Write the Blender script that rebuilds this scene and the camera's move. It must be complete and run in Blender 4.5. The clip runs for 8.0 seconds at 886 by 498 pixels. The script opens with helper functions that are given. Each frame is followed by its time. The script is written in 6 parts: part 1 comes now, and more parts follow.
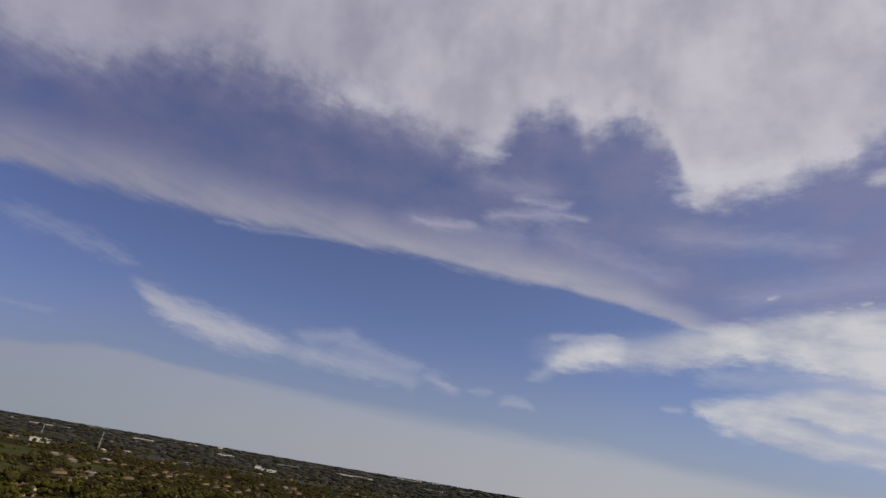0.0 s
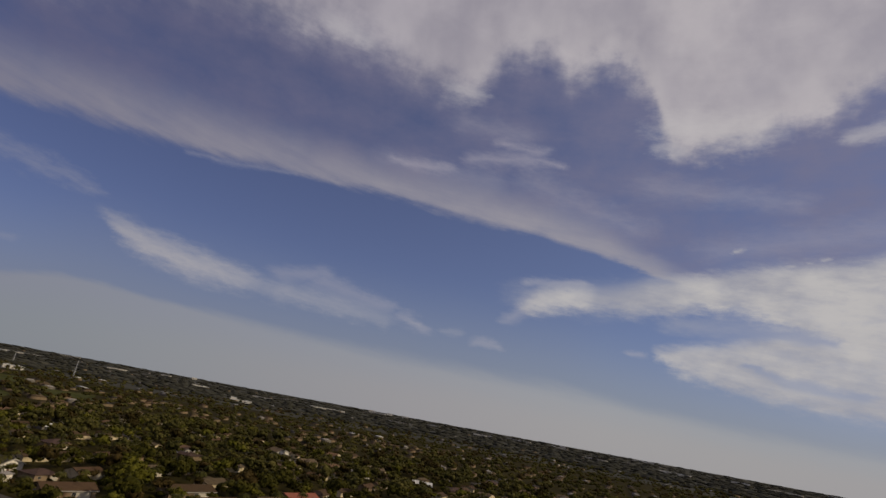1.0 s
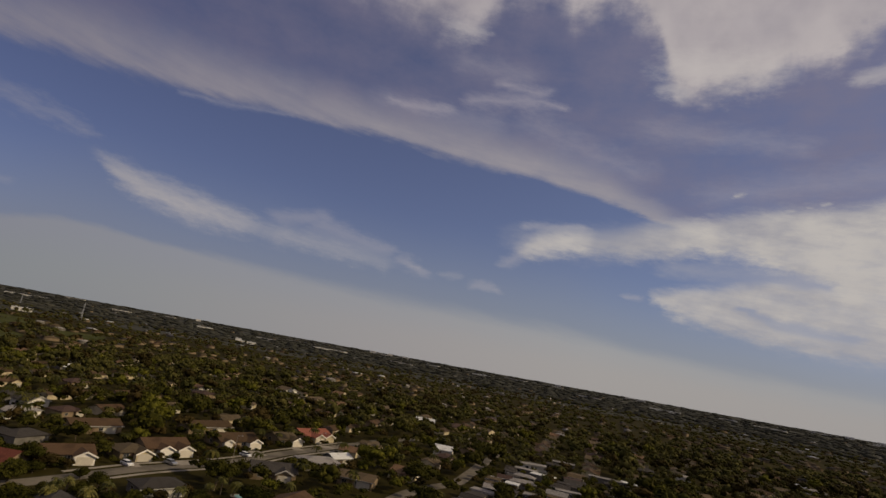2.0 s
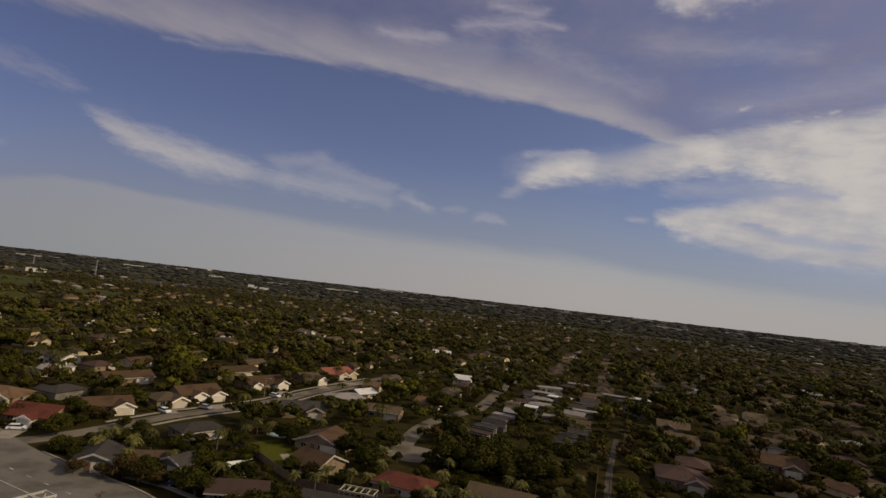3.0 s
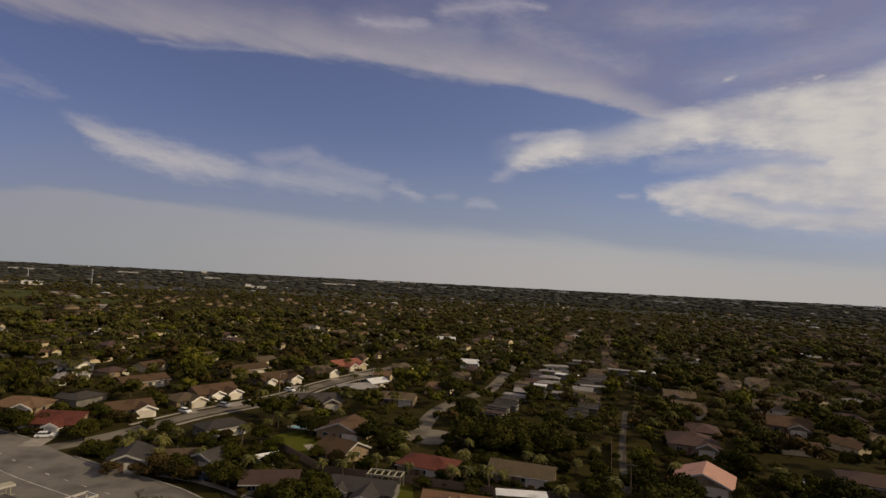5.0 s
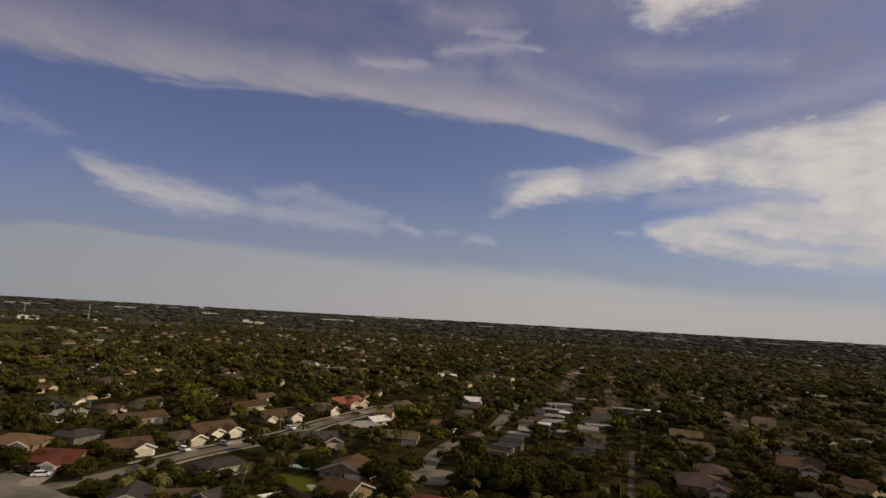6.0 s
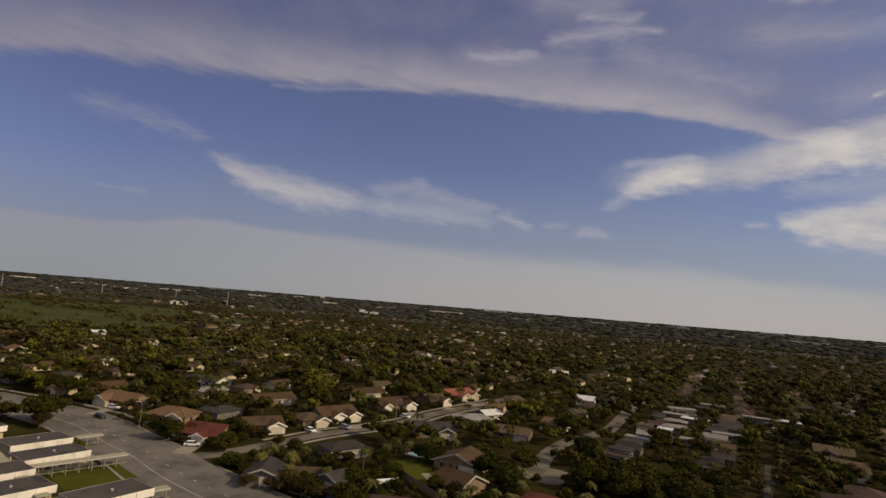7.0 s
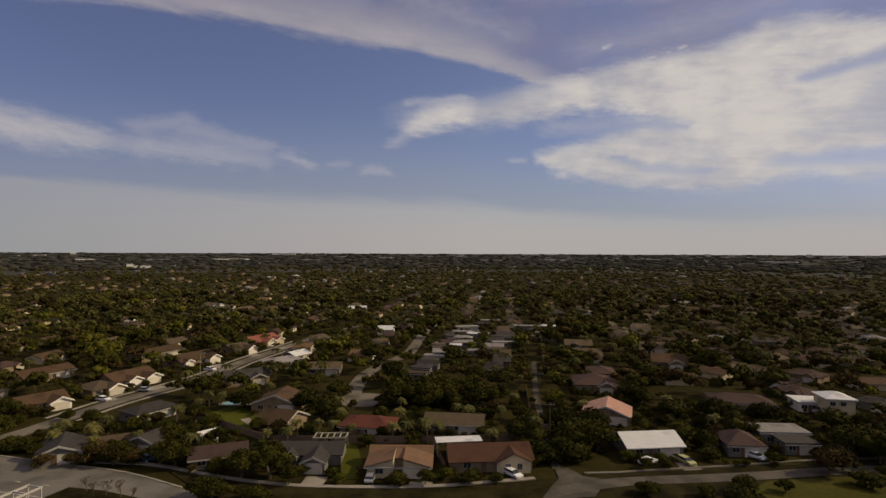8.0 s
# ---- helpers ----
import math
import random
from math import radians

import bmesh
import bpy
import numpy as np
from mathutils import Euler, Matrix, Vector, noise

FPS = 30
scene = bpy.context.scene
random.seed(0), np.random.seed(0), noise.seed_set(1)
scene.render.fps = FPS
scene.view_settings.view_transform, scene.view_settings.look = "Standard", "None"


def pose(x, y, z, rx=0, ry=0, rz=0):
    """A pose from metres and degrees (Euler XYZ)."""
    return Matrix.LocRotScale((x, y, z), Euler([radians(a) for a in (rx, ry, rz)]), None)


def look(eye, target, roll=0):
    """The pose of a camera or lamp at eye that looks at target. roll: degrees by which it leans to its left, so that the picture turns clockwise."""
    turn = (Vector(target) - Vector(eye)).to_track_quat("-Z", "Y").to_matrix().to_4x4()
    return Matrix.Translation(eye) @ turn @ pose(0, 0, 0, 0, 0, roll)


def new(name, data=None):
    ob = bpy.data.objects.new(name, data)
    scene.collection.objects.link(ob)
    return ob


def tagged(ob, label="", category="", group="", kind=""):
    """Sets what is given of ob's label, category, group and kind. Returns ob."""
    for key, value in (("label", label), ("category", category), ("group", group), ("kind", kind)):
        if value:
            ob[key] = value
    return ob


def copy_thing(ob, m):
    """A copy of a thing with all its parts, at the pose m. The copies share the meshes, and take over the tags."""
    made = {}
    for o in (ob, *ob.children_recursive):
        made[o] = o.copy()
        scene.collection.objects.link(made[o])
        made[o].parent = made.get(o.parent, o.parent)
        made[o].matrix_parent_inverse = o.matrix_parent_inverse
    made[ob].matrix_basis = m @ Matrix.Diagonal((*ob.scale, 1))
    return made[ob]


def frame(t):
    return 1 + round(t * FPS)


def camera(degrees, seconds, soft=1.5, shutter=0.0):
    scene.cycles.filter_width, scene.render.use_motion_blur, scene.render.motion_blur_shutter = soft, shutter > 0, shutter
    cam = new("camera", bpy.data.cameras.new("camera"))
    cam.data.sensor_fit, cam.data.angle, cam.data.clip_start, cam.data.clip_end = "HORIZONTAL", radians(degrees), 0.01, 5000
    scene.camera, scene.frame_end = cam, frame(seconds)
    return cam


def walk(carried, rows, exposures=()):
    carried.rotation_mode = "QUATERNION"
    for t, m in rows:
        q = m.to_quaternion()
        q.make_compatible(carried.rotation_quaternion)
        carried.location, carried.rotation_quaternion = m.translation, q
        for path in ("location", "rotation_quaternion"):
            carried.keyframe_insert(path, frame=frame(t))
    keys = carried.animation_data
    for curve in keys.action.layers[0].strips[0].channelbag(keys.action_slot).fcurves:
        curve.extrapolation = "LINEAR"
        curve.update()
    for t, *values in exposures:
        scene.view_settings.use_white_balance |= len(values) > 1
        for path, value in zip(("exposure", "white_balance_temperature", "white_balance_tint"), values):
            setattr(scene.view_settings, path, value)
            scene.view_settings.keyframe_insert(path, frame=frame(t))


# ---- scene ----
cam = camera(78.0, 8.0, soft=1.5)
PATH = [
    (0, (9.91, 12.40, 45.94), (-0.96, 103.84, 84.92), 9.58),
    (0.5, (8.17, 9.57, 45.43), (-0.11, 102.14, 82.34), 10.87),
    (1, (6.37, 6.46, 44.80), (1.31, 101.75, 74.70), 10.42),
    (1.5, (4.97, 3.45, 44.55), (1.05, 100.65, 67.74), 11.24),
    (1.7, (4.61, 2.78, 44.79), (1.02, 100.27, 66.76), 10.78),
    (2.8, (1.87, 1.88, 44.99), (-0.66, 101.17, 56.64), 8.18),
    (3, (1.58, 1.84, 45.23), (-0.72, 101.46, 53.63), 6.51),
    (3.5, (0.81, 1.48, 44.54), (-0.82, 101.40, 47.93), 2.62),
    (4, (0.02, 0.02, 45.02), (-1.66, 99.75, 52.17), 2.77),
    (4.5, (-0.78, -0.67, 44.90), (-1.69, 99.04, 52.38), 2.56),
    (4.7, (-1.14, -0.94, 44.71), (-2.59, 98.85, 50.89), 2.88),
    (5.8, (-3.63, -2.22, 44.39), (-2.75, 97.25, 54.68), 3.47),
    (6, (-3.82, -1.91, 44.36), (-4.93, 97.26, 57.16), 3.22),
    (6.5, (-4.23, -0.78, 44.57), (-12.22, 98.14, 56.82), 4.42),
    (7, (-5.22, -1.22, 44.66), (-25.89, 96.08, 54.94), 4.64),
    (7.5, (-7.20, -4.83, 45.05), (-27.93, 92.91, 49.21), 1.70),
    (7.7, (-8.39, -6.66, 45.08), (-19.43, 92.66, 48.86), 1.38),
    (7.8, (-9.00, -7.52, 45.07), (-12.39, 92.38, 47.97), 0.69),
    (8, (-10.12, -9.22, 44.99), (7.64, 89.19, 45.79), 0.21),
]
walk(cam, [(t, look(eye, target, roll)) for t, eye, target, roll in PATH], exposures=((0.0, -0.1, 6200, 10), (0.5, -0.22, 6300, 10), (1.0, -0.4, 6550, 10), (1.5, -0.45, 6850, 10), (3.0, -0.28, 6950, 10), (4.0, -0.18, 6950, 10), (8.0, -0.14, 6950, 10)))

# ---- light: one sun from the right, a blue sky with streaks of cloud ----
SUN_DIR = Vector((0.82, -0.08, 0.56)).normalized()
sun_data = bpy.data.lights.new("sun", "SUN")
sun_data.energy, sun_data.angle, sun_data.color = 3.4, radians(0.6), (1.0, 0.83, 0.57)
sun = new("sun", sun_data)
sun.matrix_world = look(SUN_DIR * 100, (0, 0, 0))

world = bpy.data.worlds.new("sky")
scene.world = world
world.use_nodes = True
SKY = world.node_tree
SKY.nodes.clear()


def wire(tree, kind, values=(), **settings):
    """A node with its inputs given in order (numbers or sockets)."""
    node = tree.nodes.new(kind)
    for key, value in settings.items():
        setattr(node, key, value)
    for socket, value in zip(node.inputs, values):
        if value is None:
            continue
        if hasattr(value, "is_linked"):
            tree.links.new(value, socket)
        else:
            socket.default_value = value
    return node


def sm(op, a, b=None, c=None):
    return wire(SKY, "ShaderNodeMath", (a, b, c), operation=op).outputs[0]


def step(x, low, high):
    """Smooth step of x from low to high."""
    node = wire(SKY, "ShaderNodeMapRange", interpolation_type="SMOOTHSTEP")
    for key, value in (("Value", x), ("From Min", low), ("From Max", high)):
        if hasattr(value, "is_linked"):
            SKY.links.new(value, node.inputs[key])
        else:
            node.inputs[key].default_value = value
    return node.outputs[0]


def profile(x, low, high, knots, span):
    """A height over the azimuth, from knots (azimuth, height), 0 to span."""
    node = wire(SKY, "ShaderNodeValToRGB", (sm("DIVIDE", sm("SUBTRACT", x, low), high - low),))
    ramp = node.color_ramp
    ramp.interpolation = "LINEAR"
    while len(ramp.elements) < len(knots):
        ramp.elements.new(0.5)
    for element, (a, h) in zip(ramp.elements, knots):
        element.position, element.color = (a - low) / (high - low), (h / span,) * 3 + (1,)
    return sm("MULTIPLY", node.outputs[0], span)


def stroke(p, q, wide_p, wide_q):
    """A cloud streak from p to q (azimuth, height in degrees): 1 along its middle, 0 at its edge, negative outside."""
    dx, dy = q[0] - p[0], q[1] - p[1]
    ax, ay = sm("SUBTRACT", AZ_W, p[0]), sm("SUBTRACT", EL_W, p[1])
    along = sm("DIVIDE", sm("ADD", sm("MULTIPLY", ax, dx), sm("MULTIPLY", ay, dy)), dx * dx + dy * dy)
    node = wire(SKY, "ShaderNodeClamp", (along, 0.0, 1.0))
    s = node.outputs[0]
    ox = sm("MULTIPLY", sm("SUBTRACT", ax, sm("MULTIPLY", s, dx)), 0.55)
    oy = sm("SUBTRACT", ay, sm("MULTIPLY", s, dy))
    far = sm("SQRT", sm("ADD", sm("MULTIPLY", ox, ox), sm("MULTIPLY", oy, oy)))
    wide = sm("ADD", wide_p, sm("MULTIPLY", s, wide_q - wide_p))
    return sm("SUBTRACT", 1.0, sm("DIVIDE", far, wide))


def torn_edge(field, low=-0.15, high=0.75, ragged=1.0):
    """The cover of a cloud whose edges are eaten by fine noise."""
    return step(sm("ADD", field, sm("MULTIPLY", WISP, ragged)), low, high)


def most(*values):
    out = values[0]
    for v in values[1:]:
        out = sm("MAXIMUM", out, v)
    return out


def mix(amount, a, b):
    node = wire(SKY, "ShaderNodeMix", data_type="RGBA")
    for key, value in ((0, amount), (6, a), (7, b)):
        if hasattr(value, "is_linked"):
            SKY.links.new(value, node.inputs[key])
        else:
            node.inputs[key].default_value = value if key == 0 else (*value, 1)
    return node.outputs[2]


coords = SKY.nodes.new("ShaderNodeTexCoord").outputs["Generated"]
axes_xyz = wire(SKY, "ShaderNodeSeparateXYZ", (coords,)).outputs
AZ = sm("MULTIPLY", sm("ARCTAN2", axes_xyz[0], axes_xyz[1]), 57.296)
EL = sm("MULTIPLY", sm("ARCSINE", axes_xyz[2]), 57.296)


def cloud_noise(scale_az, scale_el, detail, seed, rough=0.6, tilt=0.0):
    x = sm("MULTIPLY", AZ, scale_az)
    y = sm("MULTIPLY", sm("ADD", EL, sm("MULTIPLY", AZ, tilt)), scale_el)
    spot = wire(SKY, "ShaderNodeCombineXYZ", (x, y, seed)).outputs[0]
    node = wire(SKY, "ShaderNodeTexNoise", (spot,), noise_dimensions="3D")
    node.inputs["Scale"].default_value, node.inputs["Detail"].default_value = 1.0, detail
    node.inputs["Roughness"].default_value = rough
    return sm("SUBTRACT", node.outputs[0], 0.5)


BROAD = cloud_noise(0.10, 0.22, 5, 3.0)
FINE = cloud_noise(0.35, 0.8, 6, 7.0, 0.65)
STREAK = cloud_noise(0.12, 0.9, 5, 11.0, 0.6, 0.12)
RAGGED = cloud_noise(0.10, 0.10, 4, 5.0, 0.5, 0.05)
CURDLE = cloud_noise(0.22, 0.20, 5, 29.0, 0.55, 0.1)
BILLOW = cloud_noise(0.11, 0.10, 3, 23.0, 0.5)
WISP = cloud_noise(0.5, 1.5, 7, 17.0, 0.68, 0.05)
AZ_W = sm("ADD", AZ, sm("ADD", sm("MULTIPLY", FINE, 2.6), sm("MULTIPLY", BROAD, 1.0)))
EL_W = sm("ADD", EL, sm("ADD", sm("MULTIPLY", FINE, 1.05), sm("MULTIPLY", BROAD, 0.6)))

nishita = SKY.nodes.new("ShaderNodeTexSky")
nishita.sky_type, nishita.sun_disc = "NISHITA", False
nishita.sun_elevation = math.asin(SUN_DIR.z)
nishita.sun_rotation = math.atan2(SUN_DIR.x, SUN_DIR.y)
nishita.altitude, nishita.air_density, nishita.dust_density, nishita.ozone_density = 50, 1.0, 0.6, 2.5
blue = wire(SKY, "ShaderNodeVectorMath", (nishita.outputs[0], (0.080, 0.0735, 0.091)), operation="MULTIPLY").outputs[0]

blue = mix(0.14, blue, (0.25, 0.235, 0.35))
# the veil above the long band, thin and violet
band_low = profile(AZ, -70, 60, ((-70, 9), (-55, 16), (-48, 18.7), (-40, 19.3), (-34, 19.9), (-24, 20.8), (-17, 21.4), (-8, 21.3), (0, 20.8), (7, 20.1), (13, 19.0), (20, 17.0), (28, 14.2)), 40)
over_band = sm("SUBTRACT", sm("ADD", EL, sm("ADD", sm("MULTIPLY", FINE, 0.9), sm("MULTIPLY", BROAD, 1.4))), band_low)
veil = sm("MULTIPLY", step(over_band, 0.0, 2.0), sm("ADD", 0.42, sm("ADD", sm("MULTIPLY", BROAD, 1.3), sm("MULTIPLY", CURDLE, 0.5))))
colour = mix(veil, blue, (0.235, 0.225, 0.335))
# the long band itself: a hard lower edge, fading upwards
thick = profile(AZ, -70, 60, ((-70, 7), (-48, 4.4), (-40, 5.2), (-30, 4.8), (-20, 4.2), (-10, 3.6), (0, 3.8), (10, 3.4), (20, 2.0), (28, 1.2)), 40)
rise = sm("DIVIDE", sm("ADD", over_band, sm("ADD", sm("MULTIPLY", STREAK, 1.3), sm("MULTIPLY", WISP, 0.5))), thick)
band = sm("MULTIPLY", step(rise, -0.06, 0.26), step(rise, 1.35, 0.3))
band = sm("MULTIPLY", band, sm("ADD", 0.80, sm("ADD", sm("MULTIPLY", STREAK, 0.9), sm("MULTIPLY", CURDLE, 0.5))))
band = sm("MULTIPLY", band, step(AZ, 27.0, 17.0))
colour = mix(band, colour, (0.392, 0.378, 0.44))
# a bright torn thread on the band's lower edge
thread = most(stroke((-31, 20.1), (-26, 20.6), 0.3, 0.5), stroke((-26, 20.6), (-20.5, 21.3), 0.5, 0.3))
colour = mix(sm("MULTIPLY", torn_edge(thread, -0.2, 1.6, 1.8), 0.34), colour, (0.50, 0.49, 0.55))
# the broken mass of cloud overhead
mass_low = profile(AZ, -70, 60, ((-70, 21), (-52, 27.4), (-47.7, 28.2), (-42.9, 30.4), (-38, 33), (-34, 34.2), (-21, 34.6), (-17, 35.0), (-9.4, 33.3), (-3, 32.8), (0.4, 36.4), (3.8, 37.2), (6.7, 36.8), (8.3, 35.4), (13.4, 36.8), (16.1, 35.5), (18.2, 33.6), (19.4, 30.4), (20.6, 28.6), (23.3, 28.7), (27, 28.8), (29, 29.8), (34.3, 30.7), (38.3, 32.3), (48, 31)), 40)
depth = sm("ADD", sm("SUBTRACT", EL, mass_low), sm("ADD", sm("MULTIPLY", RAGGED, 2.5), sm("ADD", sm("MULTIPLY", CURDLE, 4.0), sm("MULTIPLY", FINE, 3.2))))
edge_soft = wire(SKY, "ShaderNodeMapRange", (AZ, -25.0, 22.0, 5.2, 2.4)).outputs[0]
mass = sm("MULTIPLY", step(sm("DIVIDE", depth, edge_soft), -0.5, 0.9), sm("ADD", 0.92, sm("MULTIPLY", BILLOW, 0.35)))
colour = mix(mass, colour, mix(step(sm("ADD", BILLOW, sm("ADD", sm("MULTIPLY", CURDLE, 0.45), sm("MULTIPLY", FINE, 0.25))), -0.3, 0.3), (0.425, 0.395, 0.445), (0.585, 0.545, 0.58)))
rim = sm("MULTIPLY", step(depth, 0.2, 1.8), step(depth, 6.5, 2.2))
colour = mix(sm("MULTIPLY", rim, sm("ADD", 0.20, sm("MULTIPLY", CURDLE, 0.9))), colour, (0.66, 0.62, 0.64))
# brighter knobs along its lower edge, and wisps under it
knobs = most(stroke((21.0, 31.6), (27.5, 30.9), 1.9, 1.9), stroke((19.5, 29.6), (20.6, 29.2), 0.9, 0.8), stroke((-4.6, 33.6), (-2.8, 33.4), 1.1, 1.0), stroke((-20.5, 36.4), (-16.5, 35.8), 1.2, 0.8), stroke((36.5, 29.4), (39.0, 29.6), 0.7, 1.2))
colour = mix(sm("MULTIPLY", torn_edge(knobs, -0.4, 1.2, 1.8), 0.48), colour, (0.67, 0.64, 0.65))
wisps = most(stroke((-1.2, 27.2), (5.0, 27.9), 0.8, 1.0), stroke((5.0, 27.9), (8.8, 27.5), 0.8, 0.4), stroke((-10.4, 25.5), (-4.6, 25.7), 0.5, 0.7), stroke((2.0, 29.2), (6.0, 28.6), 0.7, 0.7))
colour = mix(sm("MULTIPLY", torn_edge(wisps, -0.5, 1.6, 1.4), 0.46), colour, (0.56, 0.52, 0.58))
wisps = most(stroke((-11, 25.6), (1.0, 25.2), 1.2, 1.4), stroke((6, 25.6), (17, 21.8), 1.8, 1.4), stroke((25, 20.0), (44, 22.0), 1.4, 2.2), stroke((19, 26), (32, 24.2), 1.5, 1.0), stroke((-3.0, 30.6), (4.0, 30.2), 1.2, 1.0))
colour = mix(sm("MULTIPLY", torn_edge(wisps, -0.5, 1.7, 1.5), 0.28), colour, (0.52, 0.49, 0.55))
# pale air low down, behind the lower clouds
haze_top = profile(AZ, -70, 60, ((-70, 5.5), (-44, 5.2), (-40.8, 5.6), (-37.2, 6.5), (-34, 6.8), (-30, 6.4), (-21, 6.5), (-15, 6.4), (0, 6.3), (11, 6.0), (17, 5.2), (33, 4.0), (60, 3.6)), 40)
low = sm("DIVIDE", sm("ADD", EL, sm("ADD", sm("MULTIPLY", STREAK, 0.9), sm("MULTIPLY", BROAD, 1.0))), haze_top)
colour = mix(sm("MULTIPLY", step(low, 2.4, 0.4), 0.62), colour, (0.29, 0.32, 0.385))


def cloud_body(lower, upper, soft, ragged):
    """The cover of a cloud between a lower and an upper edge over the azimuth, its edges frayed by noise."""
    frayed = sm("ADD", EL_W, sm("MULTIPLY", WISP, ragged))
    x0, x1 = lower[0][0], lower[-1][0]
    return sm("MULTIPLY", step(sm("SUBTRACT", frayed, profile(AZ_W, x0, x1, lower, 25)), -soft, soft), step(sm("SUBTRACT", profile(AZ_W, x0, x1, upper, 25), frayed), -soft, soft))


# the small torn cloud low on the left, with its bits
torn = cloud_body(
    ((-37, 14.0), (-35, 11.9), (-33.7, 10.9), (-31.4, 9.9), (-29, 9.35), (-26, 9.15), (-23, 9.2), (-20.6, 9.6), (-19.6, 9.35), (-16.3, 9.15), (-13, 9.1), (-10, 8.9), (-7.4, 8.8), (-5.5, 10.5)),
    ((-37, 12.0), (-35, 12.5), (-33.7, 12.2), (-31.4, 11.7), (-29, 11.5), (-26, 11.15), (-23, 10.7), (-20.6, 10.0), (-19.6, 9.9), (-18.3, 10.3), (-16.3, 10.1), (-13, 9.95), (-10, 9.6), (-7.4, 9.1), (-5.5, 8.5)), 1.2, 1.8)
bits = most(
    stroke((-5.4, 9.3), (-4.2, 9.2), 0.45, 0.4),
    stroke((-1.4, 9.0), (0.1, 9.1), 0.45, 0.55),
    stroke((-45.0, 8.1), (-41.4, 8.2), 0.4, 0.4),
)
faint = most(stroke((-19, 11.4), (-15, 12.2), 0.9, 1.0), stroke((-15, 11.6), (-8, 10.4), 1.3, 0.8), stroke((2.6, 8.6), (4.4, 8.3), 0.6, 0.5), stroke((-5.6, 9.7), (-3.6, 8.8), 0.8, 0.7), stroke((17.5, 9.6), (18.4, 9.6), 0.4, 0.4), stroke((5.2, 11.4), (7.6, 13.6), 0.7, 1.2), stroke((6.6, 15.4), (12.0, 15.8), 0.5, 0.5))
colour = mix(sm("MULTIPLY", torn_edge(faint, -0.3, 1.1, 1.4), 0.44), colour, (0.46, 0.46, 0.54))
patch = most(stroke((-46, 15.2), (-41.6, 15.0), 1.2, 1.3), stroke((-41.6, 14.8), (-37.2, 14.3), 1.3, 0.8), stroke((-39.6, 14.9), (-38.2, 14.6), 1.0, 0.8))
colour = mix(sm("MULTIPLY", torn_edge(patch, -0.2, 1.5, 2.4), 0.34), colour, (0.50, 0.495, 0.55))
torn = sm("MULTIPLY", torn, sm("ADD", wire(SKY, "ShaderNodeMapRange", (AZ, -21.0, -17.5, 0.92, 0.66)).outputs[0], sm("ADD", sm("MULTIPLY", FINE, 0.7), sm("MULTIPLY", STREAK, 0.9))))
colour = mix(torn, colour, (0.57, 0.56, 0.585))
colour = mix(sm("MULTIPLY", torn_edge(bits, -0.2, 1.5, 1.7), 0.24), colour, (0.56, 0.55, 0.585))
# the large forked cloud on the right: an upper spear and a lower arm
spear = cloud_body(
    ((4.5, 14.5), (6.3, 12.6), (8, 12.5), (10.6, 13.2), (14, 13.5), (17.3, 13.4), (21.4, 14.0), (24, 14.4), (26.3, 14.2), (30.5, 13.1), (33, 12.6), (37, 11.0), (66, 10)),
    ((4.5, 12.0), (6.3, 13.0), (7.8, 14.5), (9.4, 15.1), (12.1, 15.5), (13.8, 15.2), (16, 15.7), (18.6, 16.6), (21.2, 17.2), (26.1, 17.9), (30.6, 18.6), (36, 18.8), (39.2, 19.4), (41, 20.2), (44.8, 19.8), (49, 18.6), (66, 18)), 0.95, 1.9)
arm = cloud_body(
    ((18.2, 11.5), (19.8, 9.7), (22.3, 8.3), (24.7, 7.6), (29, 6.8), (33.5, 6.2), (37.4, 6.1), (40.5, 6.5), (43.5, 7.0), (49, 6.3), (66, 6)),
    ((18.2, 9.0), (19.7, 10.1), (22.1, 10.7), (26, 11.3), (29, 12.1), (32.5, 13.2), (36, 14.0), (66, 14)), 0.85, 1.7)
throat = most(stroke((21.5, 12.8), (28, 12.8), 0.9, 1.5), stroke((28, 12.8), (36, 12.6), 1.5, 1.5), stroke((7.0, 14.0), (14, 14.4), 1.6, 1.8), stroke((14, 14.4), (22, 15.6), 1.8, 2.0), stroke((24, 9.0), (40, 8.0), 1.6, 2.6))
colour = mix(sm("MULTIPLY", torn_edge(throat, -0.5, 1.3, 1.3), 0.42), colour, (0.46, 0.465, 0.53))
crumbs = most(stroke((26.5, 19.9), (26.8, 19.95), 0.3, 0.3), stroke((30.9, 18.5), (31.3, 18.6), 0.4, 0.35), stroke((32.5, 18.9), (32.8, 18.9), 0.3, 0.3), stroke((33.8, 19.2), (34.1, 19.3), 0.38, 0.3))
slits = most(stroke((27.4, 9.5), (31.0, 8.4), 0.3, 0.6), stroke((31.0, 8.4), (36.0, 7.9), 0.6, 0.5), stroke((42, 8.2), (54, 8.0), 0.8, 1.1), stroke((27, 13.2), (34, 12.2), 0.9, 0.5), stroke((44, 15.2), (52, 16.4), 0.6, 0.8))
fork = sm("MULTIPLY", sm("MAXIMUM", most(spear, arm), sm("MULTIPLY", torn_edge(crumbs, -0.2, 1.4, 1.8), 0.75)), sm("SUBTRACT", 1.0, sm("MULTIPLY", torn_edge(slits, -0.4, 0.9, 1.0), 0.62)))
